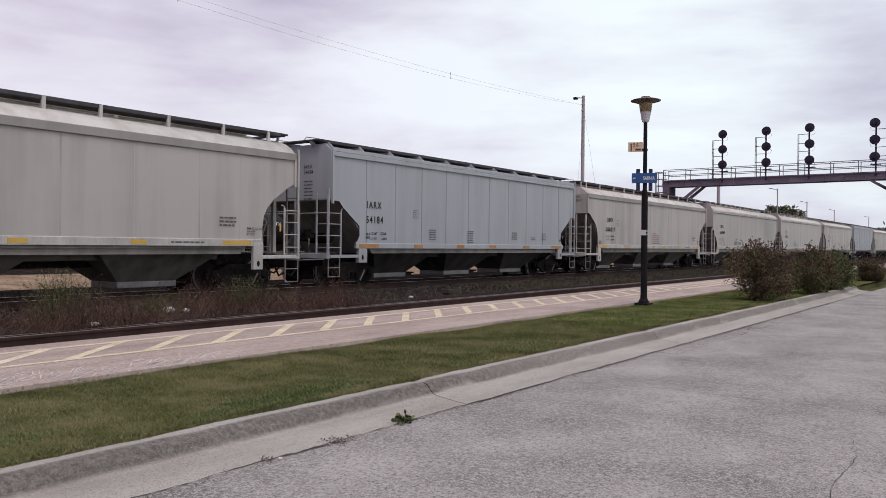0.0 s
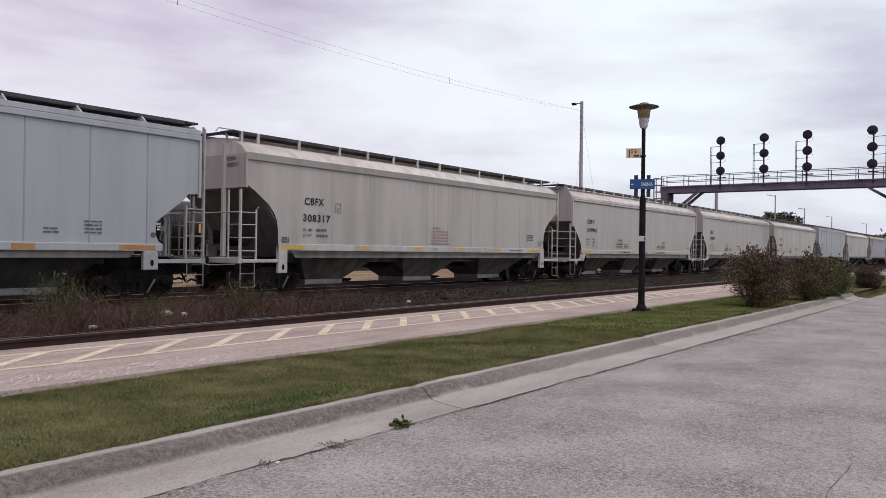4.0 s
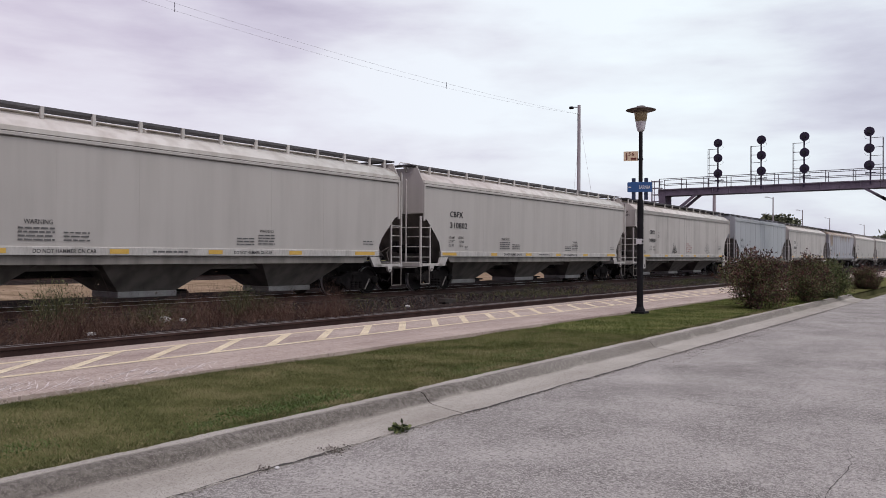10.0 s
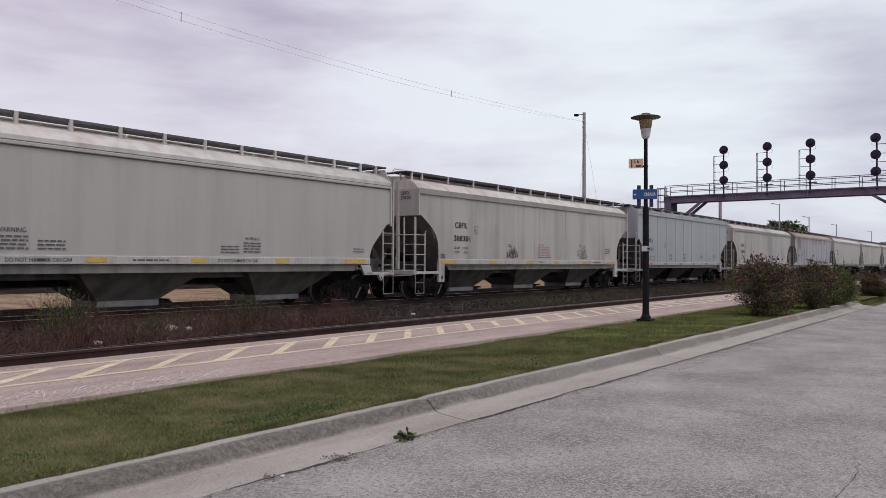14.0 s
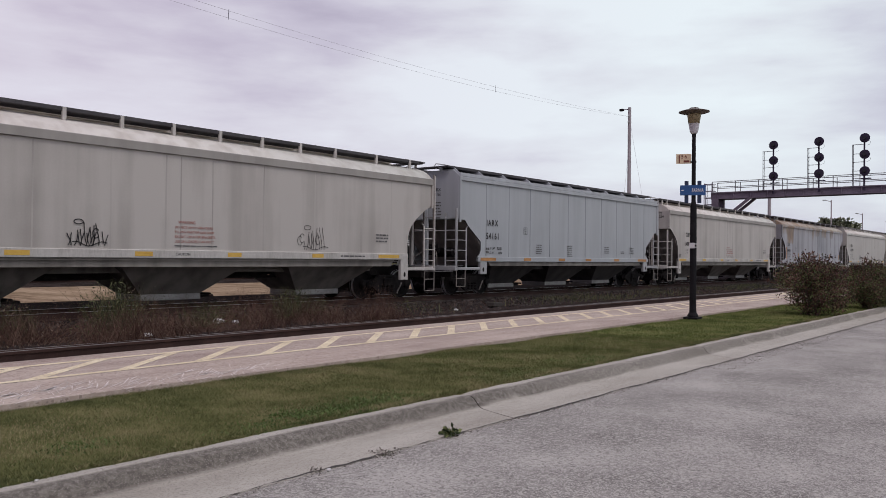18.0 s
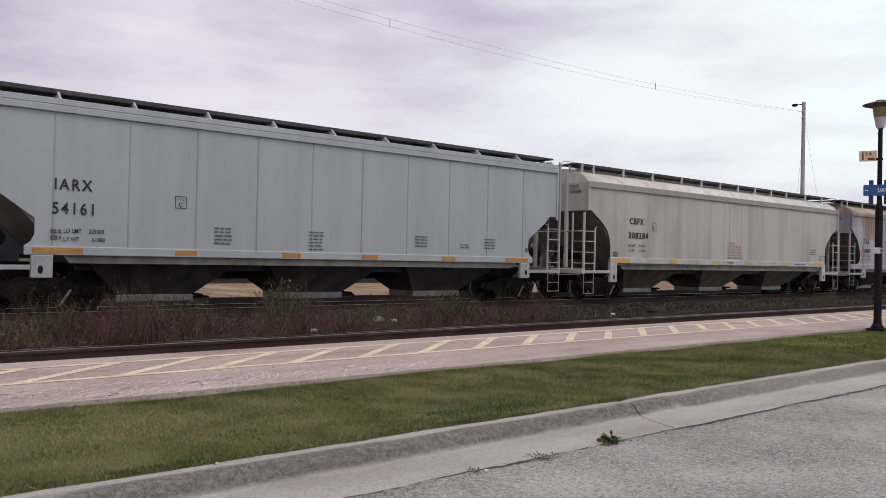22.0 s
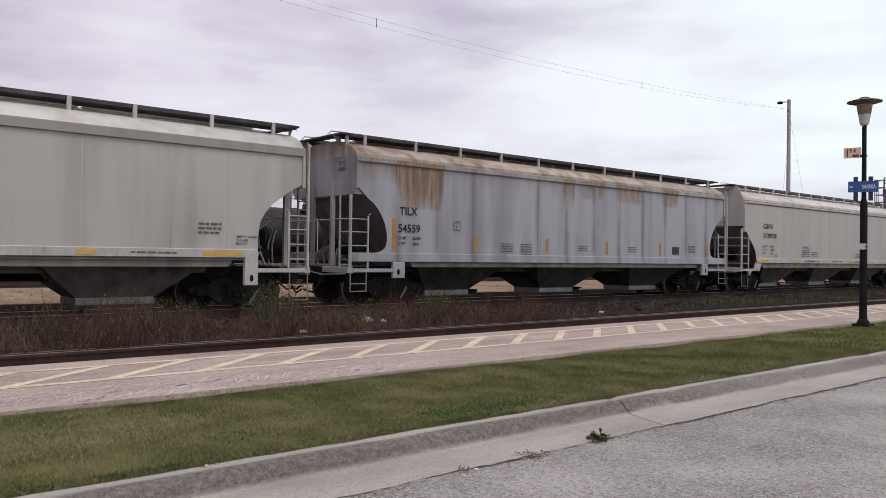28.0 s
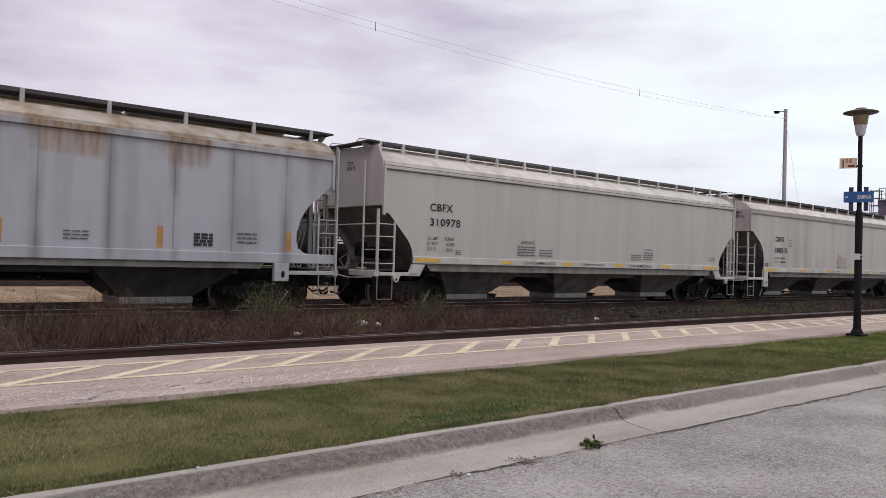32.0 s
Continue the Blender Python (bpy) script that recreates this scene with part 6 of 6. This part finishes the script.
rng = np.random.default_rng(5)
bare = lambda x, y: np.exp(-((x - 1.7) / 1.3) ** 2 - ((y - 6.2) / 0.55) ** 2)
vg, fg = blades(400000, 0.3, 13.0, 4.83, 7.46, None, 0.030, 0.0021, rng, 1.3, dens=lambda x, y: 1.0 - 0.7 * bare(x, y))
v2, f2 = blades(120000, 13.0, 34.0, 4.83, 7.46, None, 0.032, 0.0065, rng, 1.2)
tagged(raw("grass", vg, fg, M["grass"]), "short green mown grass", "grass", kind="stuff")
vn, fn = blades(60000, 7.0, 13.0, 4.83, 7.3, None, 0.034, 0.003, rng, 1.3, dens=lambda x, y: np.clip((x - 7.0) / 5.0, 0.0, 1.0))
tagged(raw("fresh_grass", np.concatenate([vn, v2]), np.concatenate([fn, f2 + len(vn)]), M["grass_fresh"]), "short fresh green grass round the lamp post", "grass", kind="stuff")
ve, fe = blades(26000, 0.3, 21.0, 4.79, 4.98, -0.006, 0.030, 0.0034, rng, 1.6, dens=lambda x, y: np.clip((y - 4.80 - 0.025 * np.sin(x * 1.9) - 0.02 * np.sin(x * 5.7)) / 0.08, 0.0, 1.0))
tagged(raw("edge_grass", ve, fe, M["grass"]), "longer green grass creeping over the kerb's edge", "grass", kind="stuff")
dry = patchy(0.75, 0.12, 0.5, 3.0)
v3, f3 = blades(190000, 0.3, 14.0, 4.95, 7.4, None, 0.028, 0.0018, rng, 1.4, dens=lambda x, y: np.maximum(dry(x, y) * np.clip(1.25 - x / 8.0, 0.2, 1.0), 1.2 * bare(x, y)))
tagged(raw("dry_grass", v3, f3, M["straw"]), "patches of dry straw-coloured grass", "grass", kind="stuff")

# fresh tufts and clover along the kerb
tufts = []
for cx, cy, r_, n_ in ((4.75, 5.08, 0.16, 900), (4.35, 5.25, 0.10, 400), (5.35, 5.15, 0.20, 900), (3.9, 5.0, 0.12, 400), (7.6, 5.05, 0.25, 700), (9.4, 5.1, 0.3, 700), (2.6, 5.5, 0.10, 250)):
    tufts.append(np.stack([cx + rng.normal(size=n_) * r_ * 1.4, np.maximum(4.82, cy + rng.normal(size=n_) * r_), np.full(n_, -0.02) + rng.uniform(0, 0.02, n_)], 1))
vt, ft = cards(np.concatenate(tufts), 0.028, rng, 0.30, droop=-1.0)
tagged(raw("grass_tufts", vt, ft, M["tuft"]), "fresh bright green tufts along the kerb", "grass", kind="stuff")

# rank weeds on the siding and beside it
thick = patchy(0.8, -0.25, 0.3, 9.0)
weedy = lambda x, y: np.clip(np.clip(1.0 - (x - 6.0) / 5.5, 0.0, 1.0) + 0.9 * np.exp(-((x - 12.2) / 1.5) ** 2), 0.08, 1.0) * (0.2 + 0.8 * thick(x, y))
v4, f4 = blades(60000, -3.0, 15.5, 11.7, 15.4, -0.17, 0.42, 0.0042, rng, 1.5, dens=weedy)
# the weeds stand higher in clumps than between them
tall = np.array([noise.noise((q[0] * 0.9, q[1] * 0.9, 4.0)) + 0.5 * noise.noise((q[0] * 3.1, q[1] * 3.1, 7.0)) for q in v4[2::3]])
v4[2::3, 2] = -0.17 + (v4[2::3, 2] + 0.17) * np.clip(0.90 + 2.1 * tall, 0.12, 2.6)
# seed heads and side shoots, soft and pale, over the stems
pick = rng.choice(len(v4) // 3, 13000)
head = v4[2::3][pick] * np.array([1, 1, 0]) + np.stack([rng.normal(size=13000) * 0.03, rng.normal(size=13000) * 0.03, -0.17 + (v4[2::3][pick][:, 2] + 0.17) * rng.uniform(0.35, 1.02, 13000)], 1)
vh, fh = cards(head, 0.055, rng, 0.22, droop=-0.5)
tagged(raw("weed_heads", vh, fh, M["weed_pale"]), "pale seed heads of the dry weeds on the siding", "weeds", kind="stuff")
v5, f5 = blades(4200, -3.0, 40.0, 12.2, 16.4, -0.22, 0.22, 0.007, rng, 0.8, dens=lambda x, y: 0.3 + 0.7 * thick(x, y))
tagged(raw("weeds", np.concatenate([v4, v5]), np.concatenate([f4, f5 + len(v4)]), M["weed"]), "rank reddish-brown dry weeds growing over the siding", "weeds", kind="stuff")
green = []
for cx, cy, n_, h_ in ((7.3, 14.0, 800, 1.0), (7.9, 14.5, 420, 0.7), (12.0, 14.6, 700, 0.75), (12.8, 14.4, 240, 0.45), (9.2, 13.6, 260, 0.5), (10.6, 14.9, 220, 0.45), (4.4, 14.4, 260, 0.6), (5.6, 14.9, 200, 0.6), (2.0, 13.2, 180, 0.5), (16.5, 14.8, 160, 0.4), (27.0, 15.2, 200, 0.35), (33.0, 15.0, 260, 0.35)):
    x, y = cx + rng.normal(size=n_) * 0.32, cy + rng.normal(size=n_) * 0.28
    z = rng.uniform(0, 1, n_) ** 0.8 * h_ * np.exp(-((x - cx) / 0.7) ** 2) - 0.15
    green.append(np.stack([x, y, z], 1))
v6, f6 = cards(np.concatenate(green), 0.075, rng, 0.20, droop=-0.9)
# long grass that arches out of the green clumps
arching = []
for cx, cy, n_, h_ in ((7.35, 14.1, 260, 0.9), (7.9, 14.5, 140, 0.7), (12.0, 14.6, 220, 0.7), (12.6, 14.5, 90, 0.5), (4.9, 14.4, 170, 0.65), (9.4, 14.3, 200, 0.5), (5.9, 14.8, 160, 0.55), (2.4, 13.6, 160, 0.55), (3.4, 14.6, 200, 0.6)):
    q, _ = blades(n_, cx - 0.36, cx + 0.36, cy - 0.3, cy + 0.3, -0.18, h_, 0.0065, rng, 0.75)
    arching.append(q)
va1, _ = blades(2600, -2, 40, 12.8, 16.6, -0.2, 0.34, 0.008, rng, 0.7, dens=patchy(0.4, 0.1, 0.5, 21.0))
va2, _ = blades(9000, 24, 75, 13.2, 16.6, -0.2, 0.16, 0.014, rng, 0.9, dens=patchy(0.2, -0.2, 0.3, 33.0))
v7 = np.concatenate([va1, va2] + arching)
f7 = np.arange(len(v7)).reshape(-1, 3)
tagged(raw("green_weeds", np.concatenate([v6, v7]), f6.tolist() + (f7 + len(v6)).tolist(), M["weed_green"]), "green weeds among the dry ones beside the track", "weeds", kind="stuff")


def stones(n, x0, x1, y0, y1, z, size, rng):
    base = np.array([(1, 0, 0), (-1, 0, 0), (0, 1, 0), (0, -1, 0), (0, 0, 1), (0, 0, -1)], float)
    tri = np.array([(0, 2, 4), (2, 1, 4), (1, 3, 4), (3, 0, 4), (2, 0, 5), (1, 2, 5), (3, 1, 5), (0, 3, 5)])
    c = np.stack([rng.uniform(x0, x1, n), rng.uniform(y0, y1, n), np.full(n, z)], 1)
    s = size * rng.uniform(0.4, 1.3, (n, 1, 1)) * rng.uniform(0.6, 1.2, (n, 6, 1))
    v = c[:, None] + base[None] * s + rng.normal(size=(n, 6, 3)) * size * 0.15
    return v.reshape(-1, 3), (tri[None] + 6 * np.arange(n)[:, None, None]).reshape(-1, 3)


va, fa = stones(5200, 0.0, 30.0, 12.4, 17.6, -0.17, 0.040, rng)
vb, fb = stones(2600, 30.0, 70.0, 12.4, 17.6, -0.17, 0.05, rng)
tagged(raw("ballast_stones", np.concatenate([va, vb]), np.concatenate([fa, fb + len(va)]), M["stone"]), "loose dark ballast stones beside the track", "gravel", kind="stuff")


vc, fc = stones(1900, 1.5, 24.0, 4.08, 4.20, -0.158, 0.0065, rng)
vd, fd = stones(420, 10.8, 17.5, 3.80, 4.18, -0.158, 0.010, rng)
tagged(raw("gutter_crumbs", np.concatenate([vc, vd]), np.concatenate([fc, fd + len(vc)]), M["crumb"]), "dark crumbs of dirt and broken asphalt along the gutter", "gravel", kind="stuff")


def gutter_plant(x, y, n, r, h, label, leaf="leaf_green"):
    p = thing("gutter_weed", pose(x, y, -0.16), label, "weed")
    q = rng.normal(size=(n, 3)) * np.array([r, r * 0.8, h * 0.4])
    q[:, 2] = np.abs(q[:, 2]) + 0.01
    v, f = cards(q, 0.042 if leaf == "leaf_green" else 0.02, rng, 0.6)
    raw("leaves", v, f, M[leaf], p)
    bm = bmesh.new()
    for k in range(7):
        a = k * 0.9
        rod(bm, (0, 0, 0), (math.cos(a) * r, math.sin(a) * r, h * 0.7), 0.0025, 4)
    tagged(part("stalks", bm, M["weed_green"], p), kind="stuff")
    return p


gutter_plant(5.16, 4.17, 150, 0.045, 0.045, "small green weed growing in the gutter joint")
gutter_plant(4.35, 4.15, 130, 0.07, 0.006, "flat dry weed in the gutter joint", "crumb")
gutter_plant(3.68, 4.17, 60, 0.03, 0.008, "tiny weed in the gutter joint", "crumb")


def litter(x, y, z, s, seed, label):
    g = random.Random(seed)
    bm = bmesh.new()
    bmesh.ops.create_icosphere(bm, subdivisions=2, radius=s)
    for v in bm.verts:
        v.co *= g.uniform(0.65, 1.2)
        v.co.z *= 0.5
    ob = part("litter", bm, M["litter"])
    ob.location = (x, y, z)
    return tagged(ob, label, "litter")


litter(9.8, 14.3, -0.05, 0.13, 1, "pale crumpled litter among the weeds")
litter(10.1, 14.1, -0.07, 0.08, 2, "small pale crumpled litter among the weeds")
litter(17.2, 13.7, -0.11, 0.07, 3, "small white litter beside the track")
litter(7.0, 12.2, 0.0, 0.07, 5, "small pale litter among the weeds")
litter(3.75, 4.12, -0.15, 0.018, 6, "tiny white scrap on the asphalt")
litter(2.05, 4.79, 0.01, 0.014, 7, "tiny white scrap on the kerb")
old_tie = part("old_tie", B(-0.45, 0.45, -0.12, 0.12, -0.07, 0.07, bevel=0.02), M["tie"])
old_tie.matrix_world = pose(19.8, 14.2, -0.09, 0, 4, 12)
tagged(old_tie, "broken piece of old timber tie on the ballast", "timber")


# ---- what moves ----
def run(t):
    """How far the train has gone by t seconds: it slows gently."""
    return 5.3653 * t - 0.0140960 * t * t + 0.0000480 * t ** 3


def motions():
    for car, x0, *_ in CARS:
        walk(car, [(t, pose(x0 - run(t), CAR_Y, 0)) for t in range(0, 33, 2)])
    times = [32.0 * k / 260 for k in range(261)]
    for car, x0, *_ in CARS[:12]:
        for t_ in [c for c in car.children if c.name.startswith("truck")]:
            for ws in [c for c in t_.children if c.name.startswith("wheelset")]:
                at = tuple(ws.location)
                walk(ws, [(t, pose(*at, 0, -math.degrees(run(t) / 0.457), 0)) for t in times])


motions()
